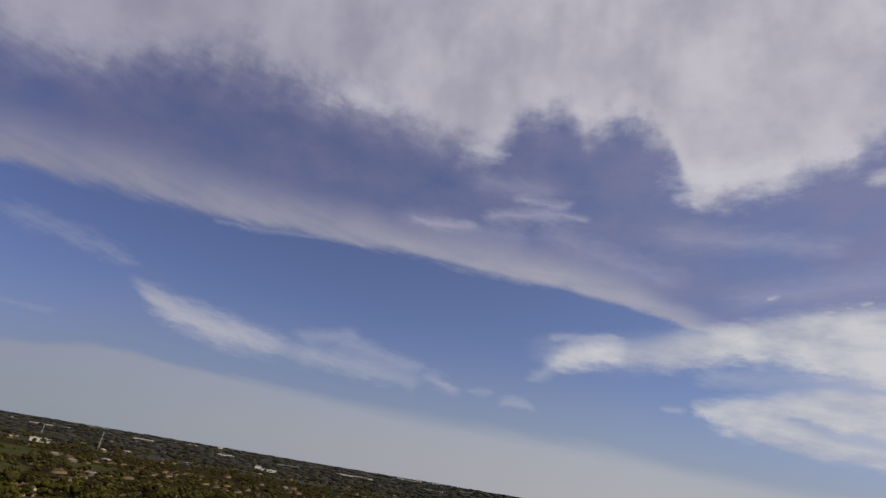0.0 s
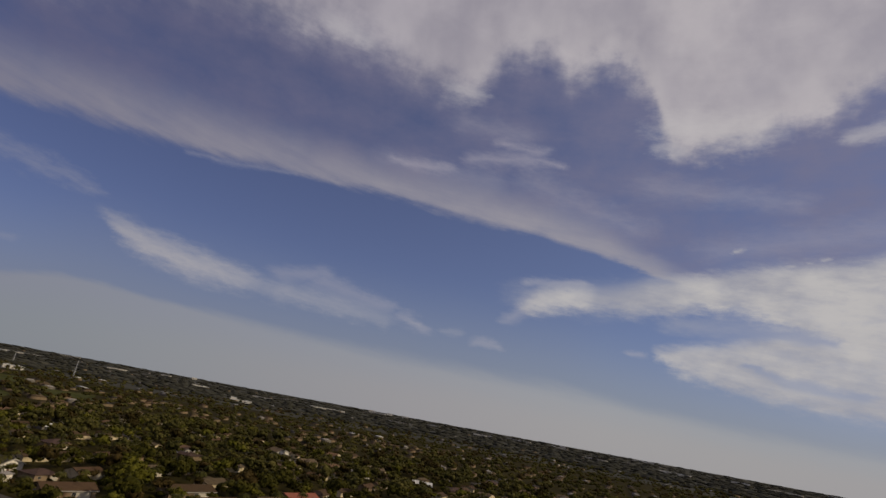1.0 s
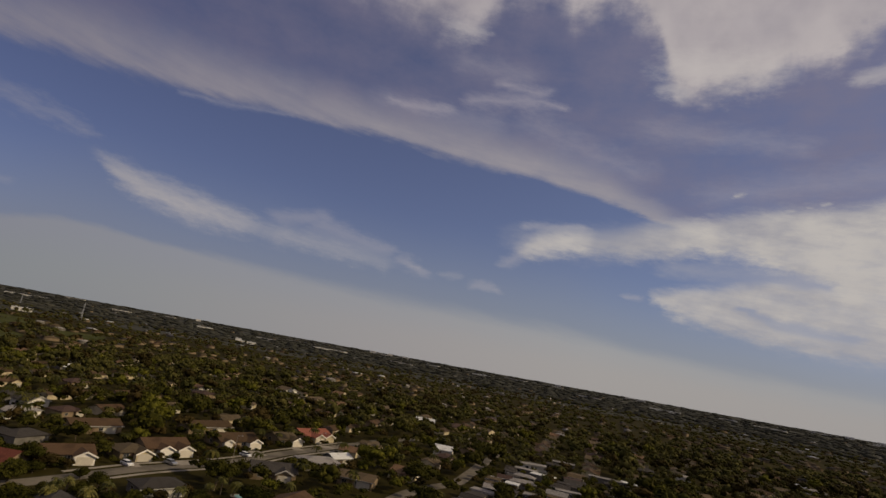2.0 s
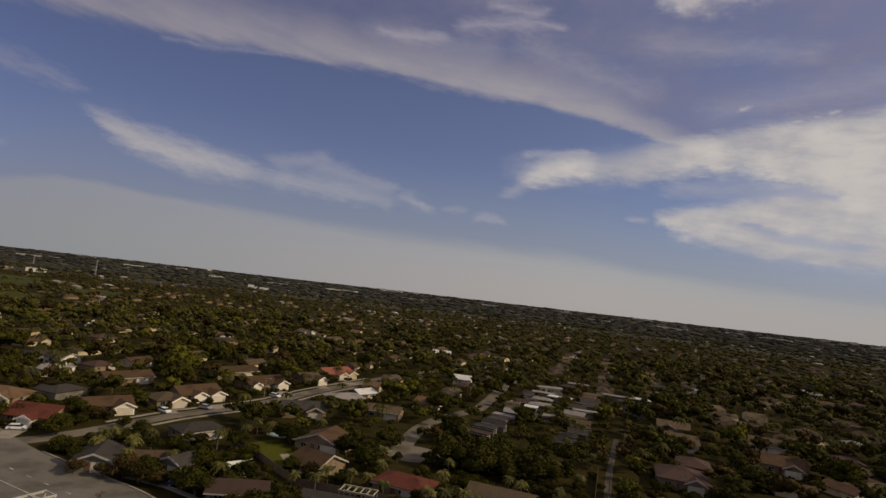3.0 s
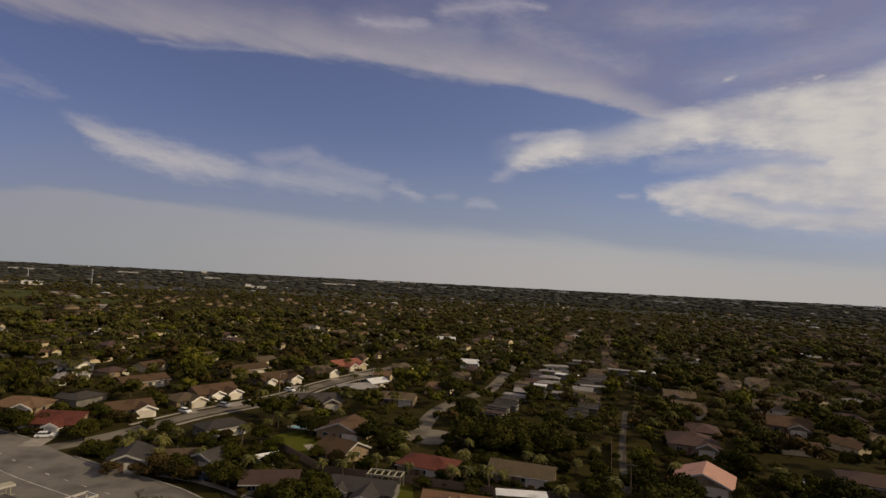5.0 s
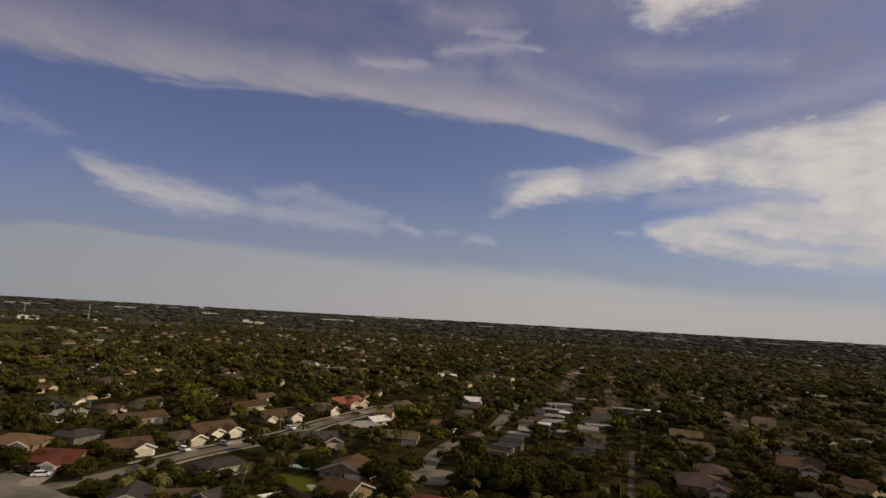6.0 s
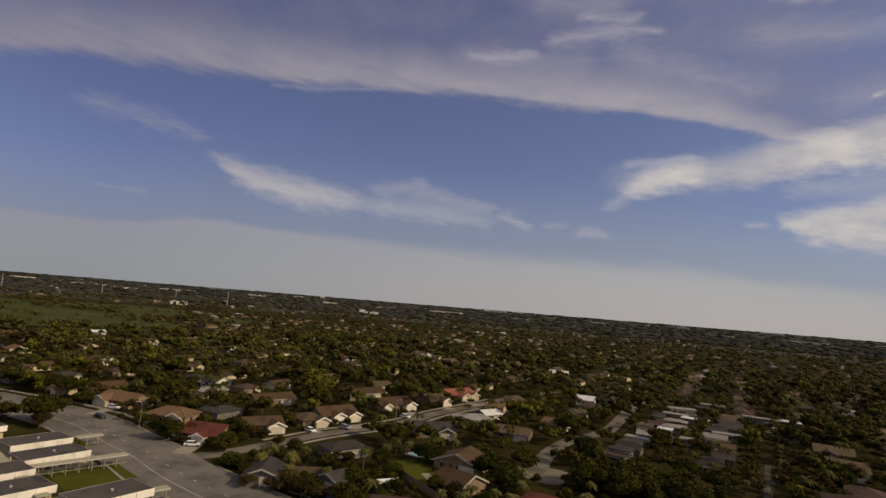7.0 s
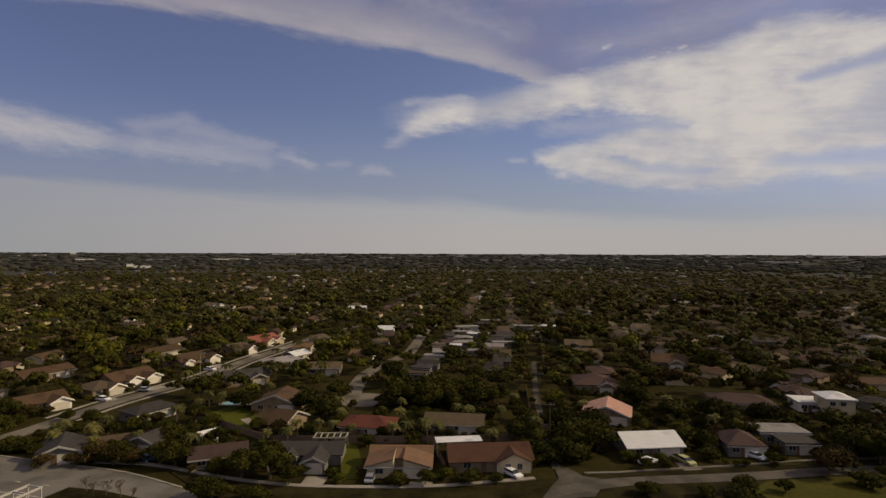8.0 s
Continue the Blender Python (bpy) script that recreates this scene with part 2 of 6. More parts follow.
fork = sm("MULTIPLY", fork, sm("ADD", wire(SKY, "ShaderNodeMapRange", (AZ, 12.0, 30.0, 0.80, 0.90)).outputs[0], sm("ADD", sm("MULTIPLY", BILLOW, 0.7), sm("ADD", sm("MULTIPLY", FINE, 0.6), sm("MULTIPLY", WISP, 0.35)))))
colour = mix(fork, colour, mix(step(sm("ADD", sm("MULTIPLY", STREAK, 0.5), sm("ADD", BILLOW, sm("MULTIPLY", FINE, 0.3))), -0.25, 0.22), (0.43, 0.43, 0.485), (0.62, 0.60, 0.605)))
# haze towards the horizon
firm = wire(SKY, "ShaderNodeMapRange", (AZ, -28.0, -5.0, 0.90, 0.70)).outputs[0]
colour = mix(sm("MULTIPLY", step(low, 1.04, firm), 0.8), colour, mix(step(low, 0.25, 1.0), mix(step(AZ, -50.0, 0.0), (0.405, 0.445, 0.445), (0.462, 0.446, 0.45)), (0.42, 0.437, 0.475)))
# the sky is deeper away from the sun
away = wire(SKY, "ShaderNodeMapRange", (AZ, -45.0, 15.0, 0.73, 1.03)).outputs[0]
colour = wire(SKY, "ShaderNodeVectorMath", (colour, wire(SKY, "ShaderNodeCombineXYZ", (away, away, sm("POWER", away, 0.7))).outputs[0]), operation="MULTIPLY").outputs[0]
background = wire(SKY, "ShaderNodeBackground", (colour, 1.0))
SKY.links.new(background.outputs[0], SKY.nodes.new("ShaderNodeOutputWorld").inputs[0])

# ---- materials ----
def material(name, a, b, scale=1.0, rough=0.8, bump=0.0, vary=0.0, fine=8.0, metal=0.0, ribs=0.0, island=0.0, stain=0.0, sheen=0.12):
    """A surface whose colour wanders between a and b at two scales; vary: from object to object; island: from piece to piece;
    ribs: courses per metre across the surface; stain: share of darker weathering patches."""
    m = bpy.data.materials.new(name)
    m.use_nodes = True
    t = m.node_tree
    bsdf = t.nodes["Principled BSDF"]
    spot = wire(t, "ShaderNodeTexCoord").outputs["Object"]
    info = wire(t, "ShaderNodeObjectInfo").outputs["Random"]
    moved = wire(t, "ShaderNodeVectorMath", (spot, wire(t, "ShaderNodeCombineXYZ", (wire(t, "ShaderNodeMath", (info, 37.0), operation="MULTIPLY").outputs[0], 0.0, 0.0)).outputs[0]), operation="ADD").outputs[0]

    def grain(s, detail):
        node = wire(t, "ShaderNodeTexNoise", (moved,))
        node.inputs["Scale"].default_value, node.inputs["Detail"].default_value = s, detail
        return node.outputs[0]

    def blend(f, p, q, how="MIX"):
        node = wire(t, "ShaderNodeMix", data_type="RGBA", blend_type=how)
        for key, value in ((0, f), (6, p), (7, q)):
            if hasattr(value, "is_linked"):
                t.links.new(value, node.inputs[key])
            else:
                node.inputs[key].default_value = value if key == 0 else (*value, 1)
        return node.outputs[2]

    def ranged(v, f0, f1, t0=0.0, t1=1.0):
        return wire(t, "ShaderNodeMapRange", (v, f0, f1, t0, t1)).outputs[0]

    broad, close = grain(scale, 4), grain(scale * fine, 6)
    mixed = wire(t, "ShaderNodeMath", (ranged(broad, 0.3, 0.7), 0.6, wire(t, "ShaderNodeMath", (ranged(close, 0.3, 0.7), 0.4), operation="MULTIPLY").outputs[0]), operation="MULTIPLY_ADD").outputs[0]
    colour = blend(mixed, a, b)
    if stain:
        colour = blend(ranged(grain(scale * 0.6 + 0.1, 6), 0.62 - stain * 0.3, 0.8 - stain * 0.3, 0, 0.6), colour, tuple(c * 0.45 for c in a))
    height = close
    if ribs:
        wave = wire(t, "ShaderNodeTexWave", (spot, ribs, 1.5, 2.0), wave_type="BANDS", bands_direction="Y")
        colour = blend(ranged(wave.outputs["Fac"], 0.0, 0.5, 0.45, 0.0), colour, tuple(c * 0.55 for c in a))
        height = wave.outputs["Fac"]
    for share, value in ((vary, info), (island, wire(t, "ShaderNodeNewGeometry").outputs["Random Per Island"] if island else info)):
        if share:
            shift = wire(t, "ShaderNodeHueSaturation")
            t.links.new(colour, shift.inputs["Color"])
            t.links.new(ranged(value, 0, 1, 1 - share, 1 + share), shift.inputs["Value"])
            t.links.new(ranged(value, 0, 1, 0.5 + 0.03 * share, 0.5 - 0.035 * share), shift.inputs["Hue"])
            colour = shift.outputs[0]
    t.links.new(colour, bsdf.inputs["Base Color"])
    bsdf.inputs["Roughness"].default_value, bsdf.inputs["Metallic"].default_value = rough, metal
    bsdf.inputs["Specular IOR Level"].default_value = sheen
    if bump:
        node = wire(t, "ShaderNodeBump")
        node.inputs["Strength"].default_value, node.inputs["Distance"].default_value = bump, 0.1
        t.links.new(height, node.inputs["Height"])
        t.links.new(node.outputs[0], bsdf.inputs["Normal"])
    return m


M_GROUND = material("turf and leaf litter", (0.0165, 0.0148, 0.0038), (0.042, 0.034, 0.01), 0.02, 0.95, 0.3, fine=14, sheen=0.03, stain=0.35)
M_SOIL = material("dark scruffy verge", (0.010, 0.0095, 0.0032), (0.036, 0.029, 0.011), 0.16, 0.95, 0.4, fine=9, sheen=0.03, stain=0.5)
M_LAWN = material("mown lawn", (0.042, 0.049, 0.0065), (0.076, 0.077, 0.012), 0.12, 0.95, 0.3, fine=10, sheen=0.03)
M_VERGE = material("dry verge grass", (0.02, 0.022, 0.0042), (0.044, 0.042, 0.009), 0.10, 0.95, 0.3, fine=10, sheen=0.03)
# lighter copy of the verge grass, with sunlight put into its colour
M_OLIVE = material("sunlit olive grass", (0.034, 0.034, 0.0066), (0.068, 0.062, 0.0135), 0.10, 0.95, 0.3, fine=10, sheen=0.03)
M_FAIRWAY = material("fairway grass", (0.026, 0.034, 0.009), (0.082, 0.082, 0.026), 0.02, 0.95, 0.2, fine=8, sheen=0.03, stain=0.4)
M_ASPHALT = material("worn asphalt", (0.1148, 0.1054, 0.0892), (0.1658, 0.1513, 0.1292), 0.05, 0.9, 0.15, fine=14, stain=0.5)
M_STREET = material("old street asphalt", (0.1159, 0.1010, 0.0778), (0.1780, 0.1557, 0.1217), 0.08, 0.9, 0.15, fine=12, stain=0.6)
M_CONCRETE = material("pale concrete", (0.2160, 0.1935, 0.1575), (0.3060, 0.2745, 0.2295), 0.25, 0.85, 0.1, fine=8, stain=0.5)
# darker copy of the street asphalt, cloud and tree shade in its colour
M_LANE = material("patched lane asphalt darkened for shade", (0.066, 0.058, 0.046), (0.112, 0.098, 0.078), 0.10, 0.9, 0.15, fine=12, stain=0.7)
M_PAINT = material("worn road paint", (0.34, 0.32, 0.28), (0.50, 0.47, 0.42), 0.8, 0.8, stain=0.6)
M_BARK = material("bark", (0.07, 0.05, 0.035), (0.14, 0.11, 0.08), 2.0, 0.95, 0.5)
M_LEAF = material("broad leaves", (0.0138, 0.0156, 0.0026), (0.048, 0.0463, 0.0079), 0.14, 0.75, vary=0.34, island=0.26, sheen=0.03)
M_LEAF_PALE = material("yellowish leaves", (0.031, 0.036, 0.0042), (0.074, 0.073, 0.0105), 0.16, 0.75, vary=0.34, island=0.26, sheen=0.03)
M_LEAF_BROWN = material("olive brown leaves", (0.024, 0.0185, 0.006), (0.054, 0.0395, 0.0125), 0.3, 0.8, vary=0.34, island=0.26, sheen=0.03)
M_PALM = material("palm fronds", (0.04, 0.043, 0.009), (0.105, 0.098, 0.024), 0.5, 0.6, vary=0.3, island=0.5, sheen=0.1)
M_WOODS = material("mixed crowns", (0.028, 0.030, 0.0083), (0.086, 0.0775, 0.0222), 0.03, 0.85, island=0.4, fine=30, sheen=0.03)
# distant crowns, greyed in the base colour to stand in for haze
M_FAR = material("haze-greyed far crowns", (0.025, 0.0265, 0.0215), (0.047, 0.046, 0.0365), 0.01, 0.9, island=0.45, fine=30, sheen=0.03)
M_WHITE = material("white painted wall", (0.70, 0.66, 0.58), (0.80, 0.76, 0.68), 0.4, 0.7, 0.05, vary=0.08, stain=0.25)
M_CREAM = material("cream stucco", (0.46, 0.385, 0.24), (0.57, 0.48, 0.32), 0.4, 0.8, 0.1, vary=0.12, stain=0.3)
M_TAN = material("tan stucco", (0.19, 0.14, 0.085), (0.26, 0.195, 0.125), 0.4, 0.8, 0.1, vary=0.12, stain=0.3)
# tone set low so that the walls' deep shade sits in the colour
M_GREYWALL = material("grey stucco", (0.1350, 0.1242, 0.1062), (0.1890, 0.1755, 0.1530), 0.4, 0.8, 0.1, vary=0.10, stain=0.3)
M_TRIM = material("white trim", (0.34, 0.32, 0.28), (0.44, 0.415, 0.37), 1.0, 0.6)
M_GARAGE = material("garage door panel", (0.52, 0.47, 0.38), (0.62, 0.57, 0.47), 0.6, 0.6, 0.1, vary=0.1, ribs=1.2)
M_DOOR = material("dark door", (0.10, 0.06, 0.04), (0.16, 0.10, 0.07), 1.0, 0.5)
M_METAL = material("galvanised metal", (0.42, 0.42, 0.42), (0.55, 0.55, 0.55), 1.0, 0.45, metal=0.6)
M_POST = material("beige painted post", (0.27, 0.25, 0.17), (0.34, 0.32, 0.23), 1.0, 0.7)
M_WOOD = material("weathered fence wood", (0.13, 0.09, 0.06), (0.22, 0.16, 0.11), 0.8, 0.9, 0.2, ribs=3.0)
M_TAR = material("dark gravel flat roof", (0.05, 0.046, 0.042), (0.092, 0.084, 0.078), 0.12, 0.95, 0.3, fine=16, stain=0.5)
M_WATER = material("pool water", (0.16, 0.34, 0.34), (0.24, 0.42, 0.41), 0.6, 0.08)
M_TYRE = material("tyre rubber", (0.02, 0.02, 0.02), (0.035, 0.035, 0.035), 4.0, 0.9)
ROOFS = {
    "orange": material("orange clay tile", (0.138, 0.082, 0.046), (0.195, 0.118, 0.068), 0.25, 0.8, 0.5, vary=0.1, ribs=1.1, stain=0.35),
    "red": material("red clay tile", (0.0892, 0.0289, 0.0179), (0.1360, 0.0459, 0.0289), 0.25, 0.8, 0.5, vary=0.12, ribs=1.1, stain=0.4),
    "bright_red": material("bright red tile", (0.215, 0.074, 0.048), (0.285, 0.105, 0.07), 0.25, 0.8, 0.5, ribs=1.1, stain=0.2),
    "brown": material("brown tile", (0.062, 0.038, 0.02), (0.098, 0.061, 0.034), 0.25, 0.85, 0.5, vary=0.18, ribs=1.1, stain=0.4),
    "red_brown": material("red brown tile", (0.066, 0.031, 0.019), (0.102, 0.05, 0.031), 0.25, 0.85, 0.5, vary=0.12, ribs=1.1, stain=0.4),
    "dark": material("dark brown shingle", (0.0540, 0.0345, 0.0285), (0.0863, 0.0555, 0.0450), 0.25, 0.9, 0.4, vary=0.15, ribs=1.6, stain=0.3),
    "grey": material("grey shingle", (0.0396, 0.0353, 0.0317), (0.0691, 0.0619, 0.0554), 0.25, 0.9, 0.4, vary=0.18, ribs=1.6, stain=0.4),
    "light_grey": material("light grey shingle", (0.20, 0.185, 0.172), (0.30, 0.28, 0.26), 0.25, 0.85, 0.4, vary=0.15, ribs=1.6, stain=0.4),
    "tan": material("tan shingle", (0.084, 0.062, 0.036), (0.128, 0.095, 0.058), 0.25, 0.85, 0.4, vary=0.15, ribs=1.4, stain=0.35),
    "pink": material("salmon tile", (0.37, 0.205, 0.155), (0.46, 0.27, 0.21), 0.25, 0.8, 0.5, ribs=1.1, stain=0.2),
    "white": material("white coated roof", (0.5270, 0.5270, 0.5100), (0.6290, 0.6290, 0.6120), 0.3, 0.6, 0.2, vary=0.06, ribs=0.8, stain=0.2),
}
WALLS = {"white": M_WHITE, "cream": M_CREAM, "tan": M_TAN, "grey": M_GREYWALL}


def plain(name, colour, rough, metal=0.0):
    m = bpy.data.materials.new(name)
    m.use_nodes = True
    b = m.node_tree.nodes["Principled BSDF"]
    b.inputs["Base Color"].default_value, b.inputs["Roughness"].default_value, b.inputs["Metallic"].default_value = (*colour, 1), rough, metal
    return m


M_GLASS = plain("dark window glass", (0.02, 0.024, 0.03), 0.06)
CAR_PAINTS = {"white": plain("white car paint", (0.75, 0.75, 0.74), 0.25), "silver": plain("silver car paint", (0.45, 0.46, 0.48), 0.3, 0.6), "black": plain("black car paint", (0.02, 0.02, 0.022), 0.2), "yellow": plain("yellow green car paint", (0.34, 0.33, 0.13), 0.35), "red": plain("dark red car paint", (0.25, 0.03, 0.025), 0.25), "blue": plain("dark blue car paint", (0.03, 0.05, 0.12), 0.25)}


# ---- helpers for meshes ----
def link_mesh(name, bm, mat, parent=None, label=""):
    me = bpy.data.meshes.new(name)
    bmesh.ops.recalc_face_normals(bm, faces=bm.faces)
    bm.to_mesh(me)
    bm.free()
    me.materials.append(mat)
    ob = new(name, me)
    ob.parent = parent
    if label:
        ob["label"] = label
    return ob


part = link_mesh


def solid(bm, bottom, top):
    """A closed body between two rings of as many points."""
    a = [bm.verts.new(p) for p in bottom]
    b = [bm.verts.new(p) for p in top]
    bm.faces.new(a[::-1])
    bm.faces.new(b)
    n = len(a)
    for i in range(n):
        bm.faces.new((a[i], a[(i + 1) % n], b[(i + 1) % n], b[i]))


def box(bm, x0, x1, y0, y1, z0, z1):
    solid(bm, [(x0, y0, z0), (x1, y0, z0), (x1, y1, z0), (x0, y1, z0)], [(x0, y0, z1), (x1, y0, z1), (x1, y1, z1), (x0, y1, z1)])


def boxed(*sizes):
    bm = bmesh.new()
    for s in sizes:
        box(bm, *s)
    return bm


def slab(bm, corners, thick=0.16):
    solid(bm, [(x, y, z - thick) for x, y, z in corners], corners)


def tube(bm, p, q, r0, r1, sides=6):
    p, q = Vector(p), Vector(q)
    d = (q - p).normalized()
    u = d.orthogonal().normalized()
    w = d.cross(u)
    ring = [(math.cos(2 * math.pi * i / sides), math.sin(2 * math.pi * i / sides)) for i in range(sides)]
    solid(bm, [p + (u * c + w * s) * r0 for c, s in ring], [q + (u * c + w * s) * r1 for c, s in ring])


def tri_mesh(name, verts, tris, mat, parent=None):
    me = bpy.data.meshes.new(name)
    n = len(tris)
    me.vertices.add(len(verts))
    me.vertices.foreach_set("co", np.ascontiguousarray(verts, np.float32).ravel())
    me.loops.add(3 * n)
    me.loops.foreach_set("vertex_index", np.ascontiguousarray(tris, np.int32).ravel())
    me.polygons.add(n)
    me.polygons.foreach_set("loop_start", np.arange(0, 3 * n, 3, dtype=np.int32))
    me.update(calc_edges=True)
    me.materials.append(mat)
    ob = new(name, me)
    ob.parent = parent
    return ob


def strip(name, line, left, right, z0, z1, mat, step=4.0):
    """A band that follows a line, from left to right of it in metres, as a slab from z0 to z1."""
    pts = [Vector(p) for p in line]
    fine = []
    for i in range(len(pts) - 1):
        p0, p1, p2, p3 = pts[max(i - 1, 0)], pts[i], pts[i + 1], pts[min(i + 2, len(pts) - 1)]
        count = max(1, int((p2 - p1).length / step))
        for k in range(count):
            s = k / count
            fine.append(0.5 * (2 * p1 + (p2 - p0) * s + (2 * p0 - 5 * p1 + 4 * p2 - p3) * s * s + (3 * p1 - p0 - 3 * p2 + p3) * s**3))
    fine.append(pts[-1])
    bm = bmesh.new()
    rows = []
    for i, p in enumerate(fine):
        d = (fine[min(i + 1, len(fine) - 1)] - fine[max(i - 1, 0)]).normalized()
        n = Vector((-d.y, d.x))
        a = left(p) if callable(left) else left
        b = right(p) if callable(right) else right
        rows.append([bm.verts.new((*(p + n * o), z)) for o, z in ((a, z1), (b, z1), (b, z0), (a, z0))])
    for r, s in zip(rows, rows[1:]):
        for i in range(4):
            bm.faces.new((r[i], r[(i + 1) % 4], s[(i + 1) % 4], s[i]))
    bm.faces.new(rows[0])
    bm.faces.new(rows[-1][::-1])
    return link_mesh(name, bm, mat), fine


# ---- the ground, rising gently towards the horizon ----
def land(r):
    s = min(max((r - 900.0) / 3900.0, 0.0), 1.0)
    return 40.0 * s**1.7


bm = bmesh.new()
radii = [0, 40, 80, 120, 160, 220, 300, 400, 550, 750, 1000, 1300, 1700, 2100, 2600, 3200, 3800, 4400, 4850]
last = None
for r in radii:
    if r == 0:
        last = [bm.verts.new((0, 0, 0))]
        continue
    ring = [bm.verts.new((r * math.sin(2 * math.pi * i / 96), r * math.cos(2 * math.pi * i / 96), land(r))) for i in range(96)]
    for i in range(96):
        j = (i + 1) % 96
        bm.faces.new((last[0], ring[i], ring[j]) if len(last) == 1 else (last[i], ring[i], ring[j], last[j]))
    last = ring
# beyond 1450 m the ground takes the same haze-greyed colour
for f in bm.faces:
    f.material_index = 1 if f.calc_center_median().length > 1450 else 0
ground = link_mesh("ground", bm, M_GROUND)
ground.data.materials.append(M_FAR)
tagged(ground, "flat dark green suburban ground with leaf litter", "ground", kind="structure")

# ---- roads ----
AVENUE = [(-520, 232), (-330, 186), (-262, 173.5), (-218.1, 169.3), (-191.4, 166.6), (-160, 162), (-138.3, 155.4), (-117.4, 144.5), (-104, 138.2), (-86, 127.5), (-69, 119.4), (-54, 112.4), (-40.4, 102.6), (-30, 90), (-20, 72), (-12, 50), (-8, 20), (-6, -40)]
WALK = [(-62, 119.5), (-52, 116.8), (-46, 114), (-38.1, 109), (-29.6, 104.3), (-19.5, 100.2), (-8.7, 97.6), (1.9, 95.8), (10.7, 95.1), (18.7, 95.3), (27.6, 95.5)]
WALK_B = [(38.5, 96.2), (45.5, 95.4), (52.6, 95.3), (62.7, 94.9), (75.9, 94.6), (90.6, 94.4), (118, 92)]
SIDE_ROAD = [(30, 89), (44.0, 90.8), (55.6, 90.0), (71.1, 88.9), (86.9, 88.5), (102.6, 87.5), (125, 84.5), (277, 58)]
STREET_A = [(-97, 131), (-91.5, 138.5), (-88.2, 145), (-84.6, 153.6), (-78.1, 169.4), (-71.9, 180), (-65.6, 189.8), (-57.7, 206), (-51, 228), (-43, 247), (-31, 276), (-12, 318), (38, 390)]
CUL = [(-6.4, 159), (-7, 170), (-3.7, 190), (1.7, 206), (8.8, 219), (17.9, 234), (24.6, 258), (35.5, 300), (52, 350)]
ALLEY = [(33.8, 99.6), (38.4, 116.3), (43.3, 133.8), (49.1, 153.6), (57.7, 179.5), (68.1, 209.2), (76, 232)]


def avenue_width(p):
    return -20.5 if p.x < -46 else -20.5 + 6.0 * min((p.x + 46) / 30.0, 1.0)


road, AVE_FINE = strip("road", AVENUE, 0.0, avenue_width, -0.3, 0.03, M_ASPHALT, 3.0)
tagged(road, "wide worn grey asphalt avenue with lane markings", "road", kind="structure")
for line, half, words in ((STREET_A, 2.9, "pale grey residential street between rows of houses"), (CUL, 2.7, "grey residential street ending in a turning circle")):
    ob, _ = strip("road", line, half, -half, -0.3, 0.025, M_STREET)
    tagged(ob, words, "road", kind="structure")
ob, _ = strip("path", ALLEY[:6], 0.9, -0.9, -0.3, 0.03, M_LANE)
tagged(ob, "narrow grey lane behind the gardens", "path", kind="structure")
bm = bmesh.new()
solid(bm, [(-4.2 + 7.8 * math.cos(i * math.pi / 12), 160.6 + 7.8 * math.sin(i * math.pi / 12), -0.3) for i in range(24)], [(-4.2 + 7.8 * math.cos(i * math.pi / 12), 160.6 + 7.8 * math.sin(i * math.pi / 12), 0.029) for i in range(24)])
tagged(link_mesh("road", bm, M_STREET), "round turning circle of grey asphalt", "road", kind="structure")
# raised kerbs and pavements
for line, a, b, z, words in (
    (AVENUE, 0.45, 0.0, 0.15, "low concrete kerb along the avenue"),
    (AVENUE, 5.0, 3.4, 0.12, "pale concrete pavement beside the avenue"),
):
    ob, _ = strip("pavement", line[:9], a, b, -0.3, z, M_CONCRETE)
    tagged(ob, words, "pavement", kind="structure")
    if not b:
        ob, _ = strip("pavement", AVENUE[9:13], a, b, -0.3, z, M_CONCRETE)
        tagged(ob, words, "pavement", kind="structure")
for side in (1, -1):
    ob, _ = strip("pavement", STREET_A[3:11], side * 5.7, side * 4.5, -0.3, 0.12, M_CONCRETE)
    tagged(ob, "pale concrete pavement along the residential street", "pavement", kind="structure")
ob, _ = strip("pavement", AVENUE[:13], -20.5, -21.1, -0.3, 0.17, M_CONCRETE)
tagged(ob, "low concrete kerb on the school side", "pavement", kind="structure")
for line, half, mat in ((WALK, 0.6, M_CONCRETE), (WALK_B, 0.4, M_STREET)):
    ob, _ = strip("pavement", line, half, -half, -0.3, 0.20, mat)
    tagged(ob, "pale concrete pavement before the front gardens", "pavement", kind="structure")
ob, _ = strip("road", SIDE_ROAD, 1.9, -1.9, -0.3, 0.19, M_LANE)
tagged(ob, "narrow pale side road beyond a grass verge", "road", kind="structure")
bm = bmesh.new()
mouth = [(25.5, 86), (29.6, 91.4), (32.2, 94.2), (33.4, 99.4), (36.2, 99.2), (37.6, 94.6), (41.5, 92.4), (35.7, 85.5)]
solid(bm, [(x, y, -0.3) for x, y in mouth], [(x, y, 0.185) for x, y in mouth])
tagged(link_mesh("road", bm, M_LANE), "grey paved mouth where the alley meets the side road", "road", kind="structure")
# lane paint
ob, _ = strip("road_line", AVENUE[1:15], -13.3, -13.5, 0.0, 0.036, M_PAINT)
tagged(ob, "solid pale line along the avenue", "road marking", kind="structure")
walked = 0.0
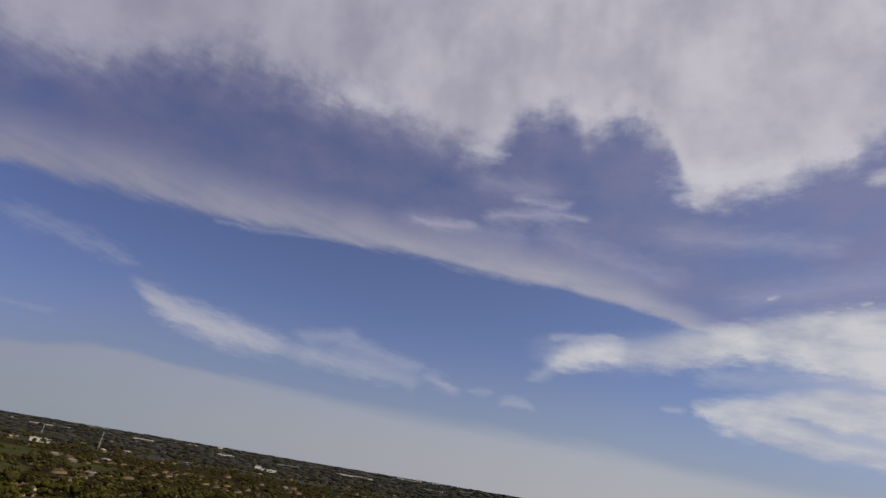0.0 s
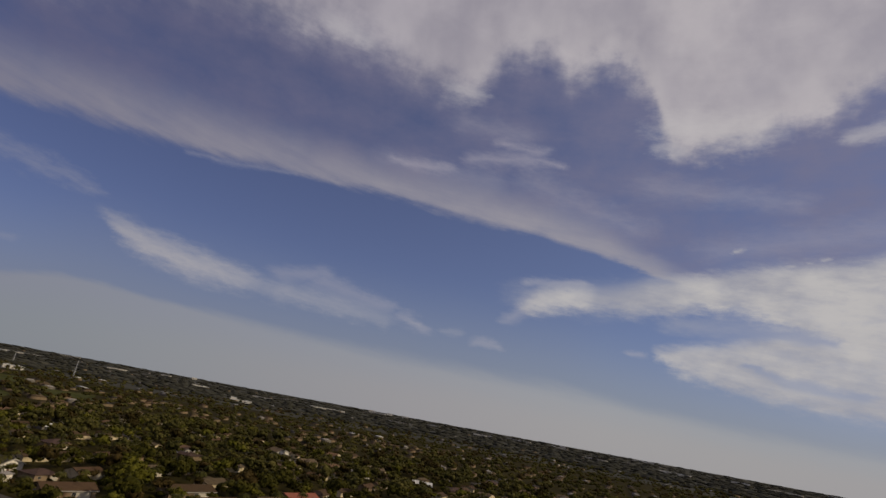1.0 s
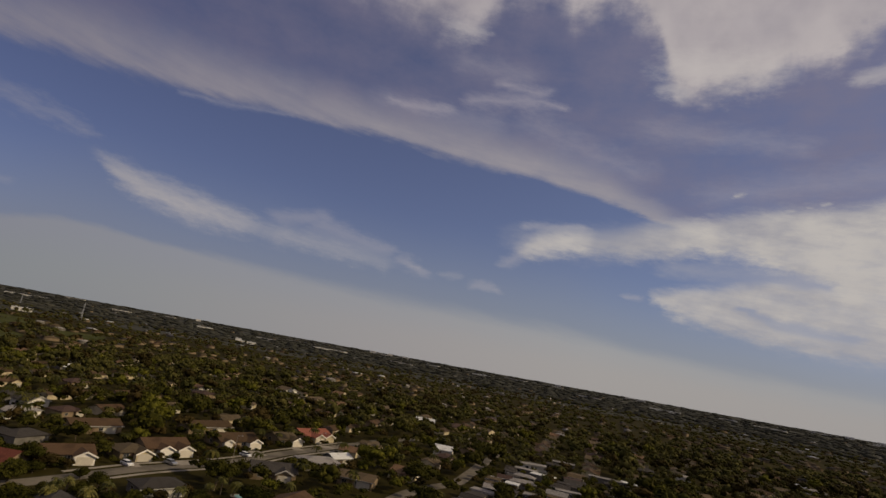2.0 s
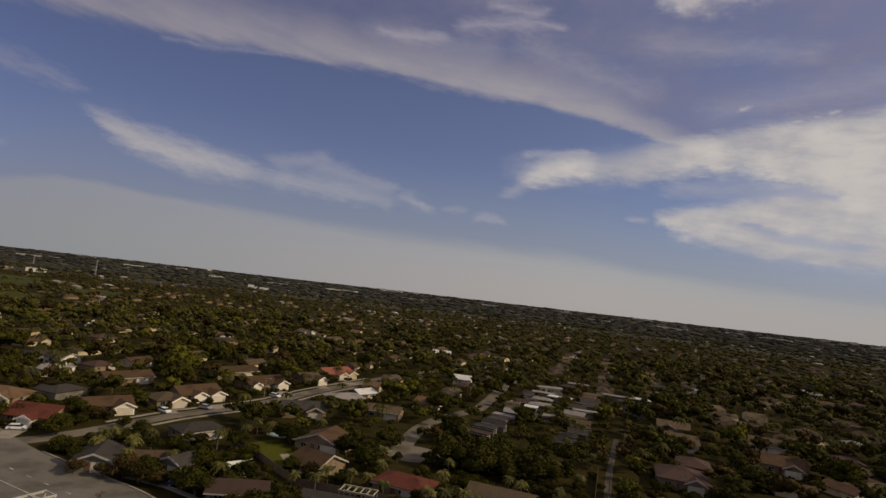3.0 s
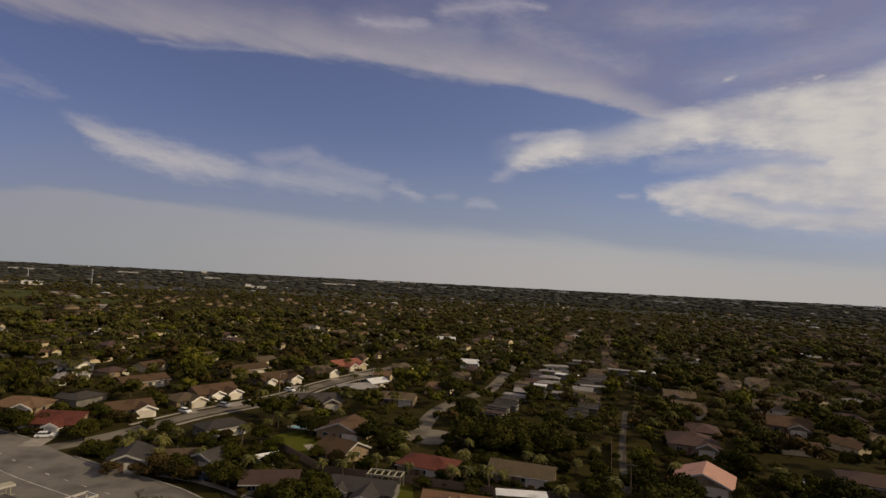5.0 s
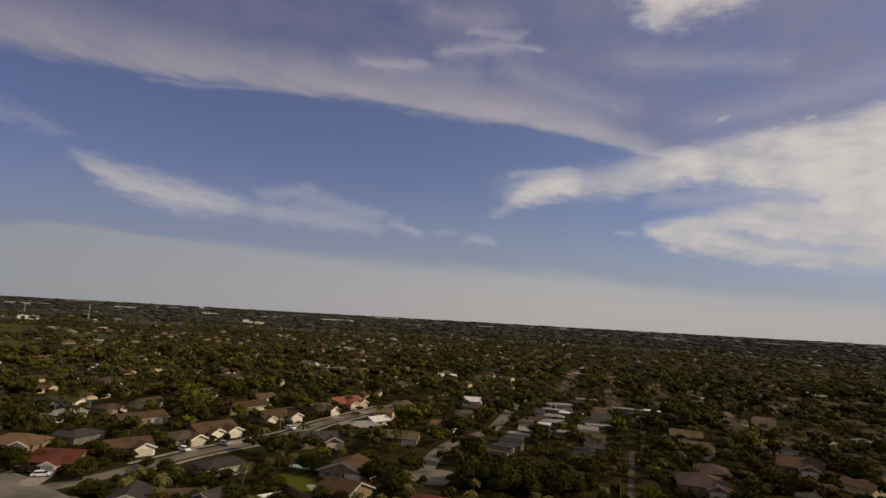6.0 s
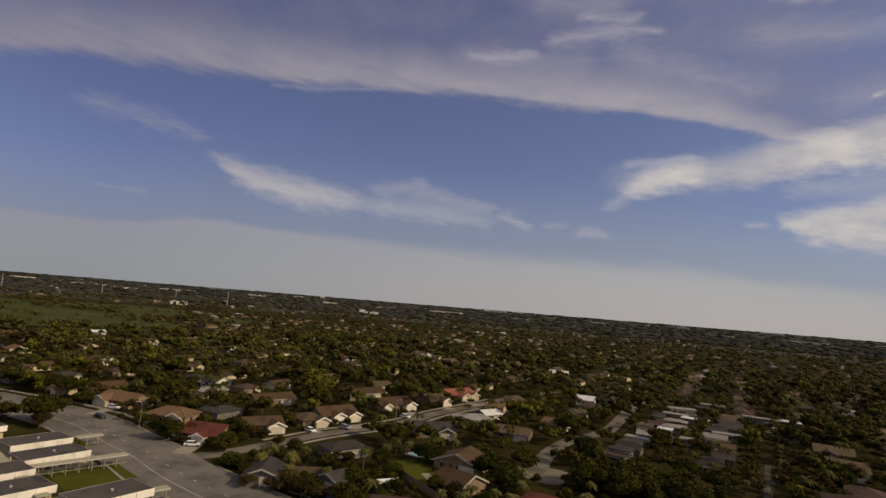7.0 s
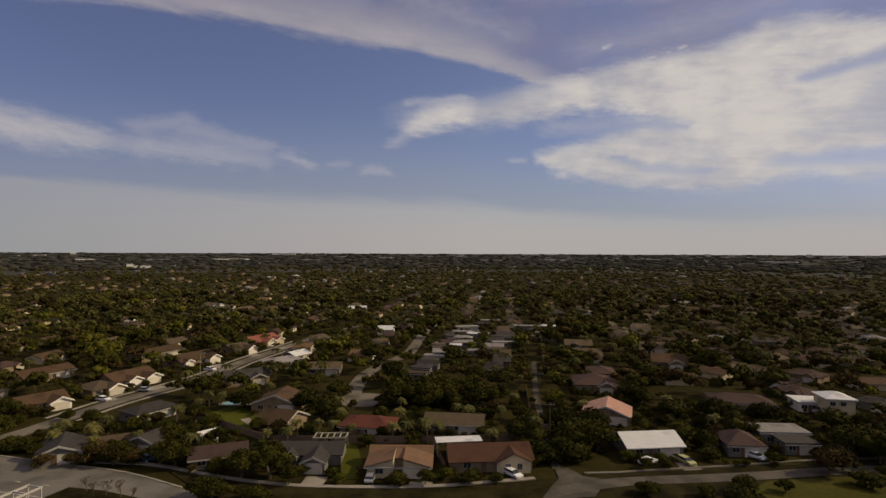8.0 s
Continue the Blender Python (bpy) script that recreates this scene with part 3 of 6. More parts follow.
for p, q in zip(AVE_FINE, AVE_FINE[1:]):
    walked += (q - p).length
    if walked < 5.2 or p.x < -205 or p.x > -49:
        continue
    walked = 0.0
    d = (q - p).normalized()
    at = p + Vector((d.y, -d.x)) * 9.0
    ob = link_mesh("road_dash", boxed((-0.75, 0.75, -0.12, 0.12, 0.0, 0.036)), M_PAINT)
    ob.matrix_world = pose(at.x, at.y, 0, 0, 0, math.degrees(math.atan2(d.y, d.x)))
    tagged(ob, "short white lane dash on the avenue", "road marking", "lane dashes on the avenue", "structure")
# lawns, verges and golf fairways
LAWNS = [
    ("bright mown lawn between the school blocks", M_LAWN, [(-115.8, 107), (-107.4, 119), (-96.2, 112.9), (-103.2, 100.2)]),
    ("narrow lawn beside a school walkway", M_LAWN, [(-106, 80.8), (-97.5, 93.6), (-93.1, 90.7), (-98.9, 78.1)]),
    ("mown lawn of the house with the pool", M_LAWN, [(-48.1, 152.2), (-36.1, 166.8), (-32.2, 151.1), (-28.3, 142.4), (-33.7, 131.8)]),
    ("green side lawn between two houses", M_LAWN, [(-10.9, 101.7), (-11, 121.4), (-6.9, 120.7), (-5.5, 101.2)]),
    ("olive grass verge beside the side road", M_OLIVE, [(66, 83.5), (73, 86.3), (103, 85), (140, 79), (225, 62), (215, 0), (74, 45)]),
    ("dark verge at the avenue's inner edge", M_SOIL, [(-66, 98.5), (-61.6, 106.5), (-54.8, 103.9), (-46, 98.8), (-42, 90.5), (-46, 78), (-66, 80)]),
    # east of the lane mouth the dark soil colour also stands in for cloud shade
    ("dark grass strip between pavement and avenue", M_SOIL, [(-46, 112.4), (-40, 104.6), (-36.5, 99), (-27, 85), (-16, 62), (-6, 30), (140, 30), (140, 70), (100, 92), (45, 94.6), (37, 95), (27.6, 94.6), (18.7, 94.4), (10.7, 94.2), (1.9, 94.9), (-8.7, 96.7), (-19.5, 99.3), (-29.6, 103.4), (-38, 108.2)]),
]
GOLF = [
    ("wide pale green golf fairway", M_FAIRWAY, [(-405, 345), (-348, 452), (-398, 540), (-470, 600), (-520, 690), (-620, 860), (-935, 860), (-1090, 620), (-720, 390)]),
    ("strip of golf green beyond the trees", M_FAIRWAY, [(-486, 708), (-446, 748), (-380, 640), (-414, 604)]),
]
for words, mat, pts in LAWNS + GOLF:
    bm = bmesh.new()
    high = 0.4 if mat is M_FAIRWAY else 0.16 if mat is M_SOIL else 0.165 if "verge" in words else 0.034
    solid(bm, [(x, y, -0.3) for x, y in pts], [(x, y, high) for x, y in pts])
    tagged(link_mesh("lawn", bm, mat), words, "lawn", kind="structure")
for name, words, mat, high, pts in (
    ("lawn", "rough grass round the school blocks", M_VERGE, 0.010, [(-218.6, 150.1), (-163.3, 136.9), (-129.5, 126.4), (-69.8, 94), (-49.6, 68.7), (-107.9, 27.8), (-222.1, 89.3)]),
    ("pavement", "grey paved strip between school and avenue", M_STREET, 0.016, [(-135.7, 128.3), (-97.5, 110.6), (-69.8, 94.1), (-56.2, 84.8), (-62.6, 76.4), (-80.7, 86.3), (-102.8, 103.5), (-132.1, 118.8)]),
    ("pavement", "pale concrete patio slab beside the lawn", M_CONCRETE, 0.06, [(-37.5, 146), (-35.5, 147), (-29, 135.6), (-30.7, 133.7)]),
):
    bm = bmesh.new()
    solid(bm, [(x, y, -0.3) for x, y in pts], [(x, y, high) for x, y in pts])
    tagged(link_mesh(name, bm, mat), words, name, kind="structure")

# ---- houses ----
BUILT = []  # centre and reach of what trees keep clear of


def window(parent, x, y, z, w, h, face):
    """A framed window on a wall whose outward side is face: 0 front (-y), 1 back, 2 right, 3 left."""
    sub = {0: (0, 0), 1: (0, 180), 2: (0, 90), 3: (0, -90)}[face][1]
    bm = bmesh.new()
    for a in ((-w / 2, w / 2, -0.07, 0.02, h / 2 - 0.08, h / 2), (-w / 2, w / 2, -0.10, 0.02, -h / 2, -h / 2 + 0.08), (-w / 2, -w / 2 + 0.08, -0.07, 0.02, -h / 2, h / 2), (w / 2 - 0.08, w / 2, -0.07, 0.02, -h / 2, h / 2), (-0.03, 0.03, -0.06, 0.02, -h / 2, h / 2)):
        box(bm, *a)
    ob = part("window", bm, M_TRIM, parent, "white framed window")
    ob.matrix_local = pose(x, y, z, 0, 0, sub)
    part("pane", boxed((-w / 2 + 0.05, w / 2 - 0.05, -0.035, 0.0, -h / 2 + 0.05, h / 2 - 0.05)), M_GLASS, ob, "dark glass pane")


def gable(bm_wall, bm_roof, x0, x1, y0, y1, h, rise, over, along):
    """A body with a pitched roof; along: whether the ridge runs along x."""
    if along:
        ym = (y0 + y1) / 2
        ring = lambda x: [(x, y0, 0), (x, y1, 0), (x, y1, h), (x, ym, h + rise), (x, y0, h)]
        solid(bm_wall, ring(x0), ring(x1))
        k = rise / (ym - y0)
        for ya, s in ((y0 - over, 1), (y1 + over, -1)):
            slab(bm_roof, [(x0 - over, ya, h - k * over + 0.17), (x1 + over, ya, h - k * over + 0.17), (x1 + over, ym + 0.02 * s, h + rise + 0.17), (x0 - over, ym + 0.02 * s, h + rise + 0.17)])
    else:
        xm = (x0 + x1) / 2
        ring = lambda y: [(x0, y, 0), (x1, y, 0), (x1, y, h), (xm, y, h + rise), (x0, y, h)]
        solid(bm_wall, ring(y0), ring(y1))
        k = rise / (xm - x0)
        for xa, s in ((x0 - over, 1), (x1 + over, -1)):
            slab(bm_roof, [(xa, y0 - over, h - k * over + 0.17), (xa, y1, h - k * over + 0.17), (xm + 0.02 * s, y1, h + rise + 0.17), (xm + 0.02 * s, y0 - over, h + rise + 0.17)])


def hip(bm_wall, bm_roof, x0, x1, y0, y1, h, rise, over):
    box(bm_wall, x0, x1, y0, y1, 0, h)
    a, b, c, d = x0 - over, x1 + over, y0 - over, y1 + over
    z, half = h + 0.02, min(b - a, d - c) / 2 * 0.96
    low = [(a, c, z), (b, c, z), (b, d, z), (a, d, z)]
    vs = [bm_roof.verts.new(p) for p in low]
    us = [bm_roof.verts.new((x, y, z + 0.16)) for x, y, _ in low]
    if b - a >= d - c:
        tops = [bm_roof.verts.new((a + half, (c + d) / 2, h + rise)), bm_roof.verts.new((b - half, (c + d) / 2, h + rise))]
        faces = [(0, 1, 5, 4), (1, 2, 5), (2, 3, 4, 5), (3, 0, 4)]
    else:
        tops = [bm_roof.verts.new(((a + b) / 2, c + half, h + rise)), bm_roof.verts.new(((a + b) / 2, d - half, h + rise))]
        faces = [(0, 1, 4), (1, 2, 5, 4), (2, 3, 5), (3, 0, 4, 5)]
    ring = us + tops
    for f in faces:
        bm_roof.faces.new([ring[i] for i in f])
    bm_roof.faces.new(vs[::-1])
    for i in range(4):
        bm_roof.faces.new((vs[i], vs[(i + 1) % 4], us[(i + 1) % 4], us[i]))


def house(fx, fy, yaw, w, d, roof, wall, kind="gable", wing=None, h=2.7, rise=None, words="", front=0.0, garage=True, second=None, simple=False, wing_wall=None, boards=True):
    """A house whose front eaves have their middle at (fx, fy); its front looks along -y before the turn. wing: (x, width, reach) of a
    gabled front wing."""
    top = new("house")
    a = radians(yaw)
    cx, cy = fx - math.sin(a) * d / 2, fy + math.cos(a) * d / 2
    bw, br = bmesh.new(), bmesh.new()
    x0, x1, y0, y1 = -w / 2, w / 2, -d / 2, d / 2
    rise = rise or min(w, d) * 0.19
    over = 0.5
    if kind == "gable":
        gable(bw, br, x0, x1, y0, y1, h, rise, over, True)
    elif kind == "front":
        gable(bw, br, x0, x1, y0, y1, h, rise, over, False)
    elif kind == "hip":
        hip(bw, br, x0, x1, y0, y1, h, rise, over)
    elif kind == "flat":
        box(bw, x0, x1, y0, y1, 0, h)
        box(br, x0 - 0.4, x1 + 0.4, y0 - 0.4, y1 + 0.4, h + 0.01, h + 0.3)
    elif kind == "split":  # two half gables with an entrance court between them
        for side in (-1, 1):
            xi, xo = side * 1.0, side * w / 2
            ring = lambda y: [(xi, y, 0), (xo, y, 0), (xo, y, h), (xi, y, h + rise)]
            solid(bw, ring(y0), ring(y1 - 4))
            k = rise / (w / 2 - 1)
            slab(br, [(xo + side * over, y0 - over, h - k * over + 0.17), (xo + side * over, y1 - 3.5, h - k * over + 0.17), (xi, y1 - 3.5, h + rise + 0.17), (xi, y0 - over, h + rise + 0.17)])
        box(bw, -1.0, 1.0, y0 + 4, y1 - 4, 0, h)
        gable(bw, br, x0, x1, y1 - 4, y1, h, 1.25, over, True)
        slab(br, [(-1, y0 + 2.4, h + 0.75), (1, y0 + 2.4, h + 0.75), (1, y1 - 3.8, h + 1.35), (-1, y1 - 3.8, h + 1.35)])
    wings = [g for g in (wing, second) if g]
    bg = bmesh.new() if wing_wall and wings else bw
    for gx, gw, reach in wings:
        gable(bg, br, gx - gw / 2, gx + gw / 2, y0 - reach, y0 + d * 0.4, h, gw * 0.24, 0.45, False)
    part("wall", bw, WALLS[wall], top)
    if bg is not bw:
        part("wing", bg, WALLS[wing_wall], top, f"{wing_wall} painted garage wing")
    part("roof", br, ROOFS[roof], top)
    if boards and not simple:  # bargeboards along the front gables
        for gx, gw, reach in wings + ([(0, w, 0)] if kind == "front" else []):
            g_rise = rise if reach == 0 else gw * 0.24
            k = g_rise / (gw / 2)
            yy = y0 - reach - 0.5
            for side in (-1, 1):
                bf = bmesh.new()
                xo = gx + side * (gw / 2 + 0.5)
                za = h - k * 0.5 + 0.2
                zb = h + g_rise + 0.2
                solid(bf, [(xo, yy - 0.08, za - 0.4), (gx, yy - 0.08, zb - 0.4), (gx, yy - 0.08, zb + 0.03), (xo, yy - 0.08, za + 0.03)], [(xo, yy, za - 0.4), (gx, yy, zb - 0.4), (gx, yy, zb + 0.03), (xo, yy, za + 0.03)])
                part("bargeboard", bf, M_WHITE if wing_wall else M_TRIM, top, "white painted bargeboard")
        if not wings and kind != "front":
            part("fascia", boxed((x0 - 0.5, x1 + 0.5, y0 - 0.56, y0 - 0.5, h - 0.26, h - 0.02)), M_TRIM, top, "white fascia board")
    if garage:
        gx, gw, reach = wings[0] if wings else (w * 0.25, 5.5, 0)
        dw = min(4.9, gw - 0.9)
        part("garage_door", boxed((gx - dw / 2, gx + dw / 2, y0 - reach - 0.06, y0 - reach + 0.02, 0, 2.2)), M_GARAGE, top, "pale panelled garage door")
    spots = [(-w * 0.3, y0, 0), (0.08 * w, y0, 0), (x1, -d * 0.1, 2), (x0, 0.1 * d, 3)]
    if kind == "split":
        spots = [(-w * 0.3, y0, 0), (x1, 0, 2), (x0, 0, 3)]
    if simple:
        spots = [spots[0], spots[2]]
    for wx, wy, face in spots:
        if face == 0 and any(abs(wx - g[0]) < g[1] / 2 + 0.7 for g in wings):
            continue
        window(top, wx, wy, 1.5, 1.7, 1.2, face)
        if h > 4:
            window(top, wx, wy, 4.1, 1.5, 1.2, face)
    if not simple and kind != "split":
        part("door", boxed((-0.1 * w - 0.5, -0.1 * w + 0.5, y0 - 0.05, y0 + 0.02, 0, 2.1)), M_DOOR, top, "dark front door")
    top.matrix_world = pose(cx, cy, 0, 0, 0, yaw)
    BUILT.append((cx, cy, max(w, d) * 0.5))
    for gx, gw, reach in wings:
        BUILT.append((cx + math.cos(a) * gx + math.sin(a) * (d / 2 + reach / 2), cy + math.sin(a) * gx - math.cos(a) * (d / 2 + reach / 2), gw * 0.5))
    return tagged(top, words or f"single storey {wall} house with a {roof.replace('_', ' ')} roof among trees", "house", "houses of the suburb")


house(0.7, 100.2, -11, 12.8, 10.5, "orange", "cream", "split", h=2.4, rise=1.5, words="cream house with a split orange tile gable roof and garage")
house(-17.1, 110, -9, 13, 7.4, "grey", "grey", "gable", (1.7, 4.6, 4.6), h=2.4, second=(-4.2, 3.4, 1.2), words="grey house with a dark shingle roof and gabled garage")
home = house(20.0, 100.2, -5, 17, 9, "red_brown", "tan", "gable", (4.4, 7.0, 1.2), h=2.4, rise=2.0, wing_wall="cream", garage=False, boards=False, words="cream house with a long red brown tile roof")
for wx in (3.2, 5.6):
    window(home, wx, -5.7, 1.4, 1.1, 1.3, 0)
house(58.1, 102.0, -4, 12.8, 9.5, "white", "grey", "gable", h=2.3, rise=1.9, words="low house with a bright white coated hip roof")
house(58.1, 125.6, -30, 12, 11, "pink", "tan", "front", rise=2.3, h=2.4, words="house with a salmon pink tiled hip roof among trees")
house(-5.2, 126.2, -20, 12.5, 8.5, "red", "tan", "hip", rise=1.9, h=2.3, words="house with a dull red tile roof near the turning circle")
house(16.8, 124.8, -17, 14.5, 8.5, "tan", "tan", "gable", h=2.3, words="tan house with a weathered brown shingle roof")
house(78.0, 98.6, -16, 7.6, 8.5, "dark", "grey", "hip", rise=2.3, h=2.5, words="grey house with a steep weathered brown hip roof")
house(92.2, 103.5, -14, 11, 6.5, "light_grey", "grey", "flat", h=3.0, words="house with a flat pale grey sheet roof", garage=False)
house(91.2, 97.6, -14, 7, 5.2, "grey", "grey", "flat", h=2.5, words="low dark garage with a flat grey roof")
house(101.5, 128.2, -24, 16, 10, "dark", "tan", "hip", rise=1.9, words="long low house with a dull brown shingle roof")
house(124, 119.1, -20, 7, 7.5, "white", "cream", "hip", h=5.3, rise=1.5, words="two storey pale house with a white hip roof", garage=False)
house(121.7, 125.9, -20, 7.5, 7, "white", "white", "flat", words="pale single storey annexe with a flat white roof", garage=False)
house(89.6, 203.2, -17, 11, 12, "tan", "cream", "gable", (2, 5, 2), words="cream house with a tan shingle roof")
house(97, 229.1, -17, 12, 10, "tan", "tan", "gable", (-2, 5, 2), words="tan house with a sandy tile roof and front gable")
house(69.9, 155.5, -17, 13, 13, "dark", "tan", "hip", (3, 5, 1), rise=2.6, words="house with a dark violet brown hip roof")
house(115.4, 185.8, -22, 13, 12, "brown", "tan", "gable", (2, 5.5, 2), words="tan house with a brown tile roof")
house(125.8, 215.5, -20, 13, 11, "tan", "cream", "gable", words="cream house with a sandy tile roof")
house(-22, 135.2, 60, 10.5, 9.5, "brown", "tan", "front", rise=2.3, h=2.3, words="tan house with a red brown gable roof facing the lawn", garage=False)
house(-29.3, 150.9, -14, 13, 11, "brown", "tan", "front", rise=2.4, h=2.5, words="tan house with a broad red brown gable")
house(-40.4, 126.9, 40, 4.6, 3.2, "white", "white", "gable", h=2.3, rise=0.8, words="small white garden shed with a pitched roof", garage=False)
house(-35.7, 111.8, 10, 11, 7.5, "dark", "grey", "gable", h=2.3, words="house with a dark brown shingle roof under trees")
house(-69.3, 119.3, 18, 8, 10.5, "grey", "grey", "front", h=2.4, words="grey house with a shingle roof behind a hedge")
house(-59.2, 149.6, 50, 11.5, 8, "grey", "grey", "hip", h=2.5, rise=1.6, words="house with a grey shingle hip roof on the street")
house(-54.6, 122.7, -23, 7, 7, "grey", "grey", "front", words="small grey gabled house beside parked cars")
house(-155.9, 169.6, -6, 15, 11, "orange", "tan", "gable", (-4, 6, 2), wing_wall="cream", h=2.4, words="cream house with an orange brown tile roof")
house(-125.9, 158.1, 8, 14, 10, "orange", "tan", "hip", (3.5, 5.5, 1), wing_wall="cream", h=2.4, rise=2.3, words="house with a tan orange tile hip roof")
house(-103.9, 144.5, 3, 12, 11, "red", "tan", "gable", (1.5, 3.6, 2.5), h=2.3, wing_wall="white", words="house with a red tile roof and arched porch")
house(-94.9, 162.6, 46, 16, 9, "brown", "tan", "gable", (5, 5.2, 3), wing_wall="white", h=2.4, words="brown roofed house with a white front gable")
house(-83.2, 179.1, 52, 9, 10, "tan", "tan", "hip", (2, 5, 2), wing_wall="cream", h=2.3, words="tan roofed house with a cream garage")
house(-79.2, 192.5, 54, 15, 11, "brown", "tan", "gable", (4, 5.2, 3.5), wing_wall="white", h=2.4, second=(-2.0, 4.5, 2.5), words="brown roofed house with two white front gables")
house(-66.8, 224.1, 54, 17, 11, "brown", "tan", "gable", (5, 5.2, 3), wing_wall="white", h=2.4, second=(-6, 3.5, 1.5), words="brown roofed house with white gables on the street")
house(-53.8, 246, 53, 10, 11, "tan", "tan", "gable", (2.5, 5, 3), wing_wall="white", h=2.4, words="tan roofed house with a cream gable")
house(-45.8, 267.7, 54, 17, 12, "bright_red", "tan", "gable", (-2, 5.5, 3.5), wing_wall="cream", h=2.4, second=(5, 5, 2.5), words="house with a bright red tile roof and pale gables")
house(-85.1, 239.8, 56, 20, 9, "brown", "tan", "gable", rise=1.8, words="long brown roofed house behind the street row")
house(-110.7, 203.2, 56, 17, 9, "brown", "tan", "gable", words="brown roofed house behind the street row")
house(-41.8, 185.4, 22, 14, 10, "grey", "tan", "gable", (3, 5, 2), words="house with a grey brown shingle roof at the kerb")
house(-31.5, 210.6, 35, 14, 10, "light_grey", "grey", "hip", rise=1.5, words="house with a low pale grey roof")
house(-26.8, 225.8, 50, 9, 7, "white", "grey", "gable", words="small house with a white metal roof")
house(-17.6, 196.2, -8, 12, 8, "tan", "tan", "gable", words="tan house with a sandy shingle roof")
shift = random.Random(8)
PALE = ("grey", "light_grey", "dark", "grey", "tan", "grey", "light_grey", "tan")
for k in range(12):  # low pale roofs on both sides of the inner street
    house(16.4 + 2.75 * k + shift.uniform(-3, 3), 182.5 + 8.3 * k + shift.uniform(-1, 1), -17 + shift.uniform(-12, 12), shift.uniform(4.5, 8.5), shift.uniform(3.6, 5.2), PALE[(3 * k + 2) % 8], "grey", "flat" if k % 3 != 2 else "gable", rise=1.1, h=2.4, garage=False, words="low house with a pale flat roof on the inner street" if k % 3 != 2 else "low house with a weathered shingle roof")
for k in range(14):
    house(43.8 + 2.75 * k + shift.uniform(-3, 3), 184.5 + 8.4 * k + shift.uniform(-1, 1), -14 + shift.uniform(-10, 10), shift.uniform(5.5, 10), shift.uniform(3.8, 5.4), PALE[(5 * k + 3) % 8], "grey", "flat" if k % 2 else "gable", rise=1.1, h=2.4, garage=False, words="low house with a pale flat roof by the alley" if k % 2 else "low house with a pale shingle roof by the alley")
for x, y, w, roof in ((40.3, 238, 5, "white"), (45, 222.5, 4, "light_grey"), (37, 222, 6, "grey"), (96, 297, 16, "light_grey"), (95, 269, 8, "light_grey")):
    house(x, y, -17, w, 5, roof, "grey", "flat", h=2.5, garage=False, simple=True, words="small low house with a pale flat roof between gardens")
for k in range(11):  # the broken cluster of pale flat roofs beyond
    house((48, 60, 71, 51, 74, 81, 92, 99, 95, 106, 45)[k] + shift.uniform(-2, 2), (261, 272, 258, 280, 313, 325, 259, 270, 284, 295, 245)[k] + shift.uniform(-2, 2), -17 + shift.uniform(-12, 12), shift.uniform(7, 12), shift.uniform(4, 6), ("light_grey", "white", "grey", "light_grey", "grey", "light_grey", "tan", "light_grey", "grey", "white", "light_grey")[k], "grey", "flat" if k % 2 else "hip", rise=1.1, h=2.4, garage=False, words="small low house with a pale roof among trees", simple=True)
house(60.2, 298.2, 3, 13, 6, "light_grey", "white", "flat", words="long low building with a flat pale roof")
house(12.3, 293.7, -10, 9, 9, "white", "white", "gable", words="white gabled house among trees")
house(-150.1, 227.1, 75, 9, 9, "grey", "white", "front", words="grey roofed house with a white gable end among trees")
house(-141.6, 363.3, 60, 10, 9, "orange", "white", "front", words="house with a white gable end and orange roof")
house(-230, 247, 80, 12, 10, "brown", "white", "front", words="house with a tall white gable end among trees")
house(-104.9, 434.9, 60, 12, 11, "tan", "white", "front", h=4.5, words="tall pale gabled house among trees")

# the patio roof and carport behind the long brown house
top = new("patio_roof")
part("sheet", boxed((-5.2, 5.2, -1.9, 1.9, 3.1, 3.22)), ROOFS["white"], top)
for px in (-5, 5):
    for py in (-1.7, 1.7):
        part("post", boxed((px - 0.06, px + 0.06, py - 0.06, py + 0.06, 0, 3.1)), M_TRIM, top)
top.matrix_world = pose(15.4, 111.8, 0, 0, 0, -3)
tagged(top, "flat white sheet patio roof on posts", "patio roof")
BUILT.append((15.4, 111.8, 4.6))

# ---- blocks of like houses further out ----
KINDS = []
for n, (w, d, roof, wall, kind, wing) in enumerate((
    (14, 9.5, "brown", "cream", "gable", (3.5, 5.5, 2)), (13, 10, "grey", "grey", "hip", (3, 5, 1.5)), (15, 9, "tan", "cream", "gable", (-4, 5.5, 2.5)), (12, 11, "orange", "cream", "front", None),
    (14, 9, "light_grey", "white", "hip", None), (16, 9, "brown", "tan", "gable", None), (13, 10, "white", "grey", "gable", (3, 5, 2)), (13, 11, "dark", "tan", "hip", (3, 5, 1)),
    (12, 10, "tan", "cream", "front", None))):
    KINDS.append(house(-120 + 20 * n, 420, 30 * n, w, d, roof, wall, kind, wing, simple=True))
rng = random.Random(4)
PLOTS = []
E1, E2 = Vector((math.cos(radians(-17)), math.sin(radians(-17)))), Vector((math.sin(radians(17)), math.cos(radians(17))))


def near_line(p, line, reach):
    for a, b in zip(line, line[1:]):
        a, b = Vector(a), Vector(b)
        s = max(0.0, min(1.0, (p - a).dot(b - a) / (b - a).length_squared))
        if (p - a - (b - a) * s).length < reach:
            return True
    return False


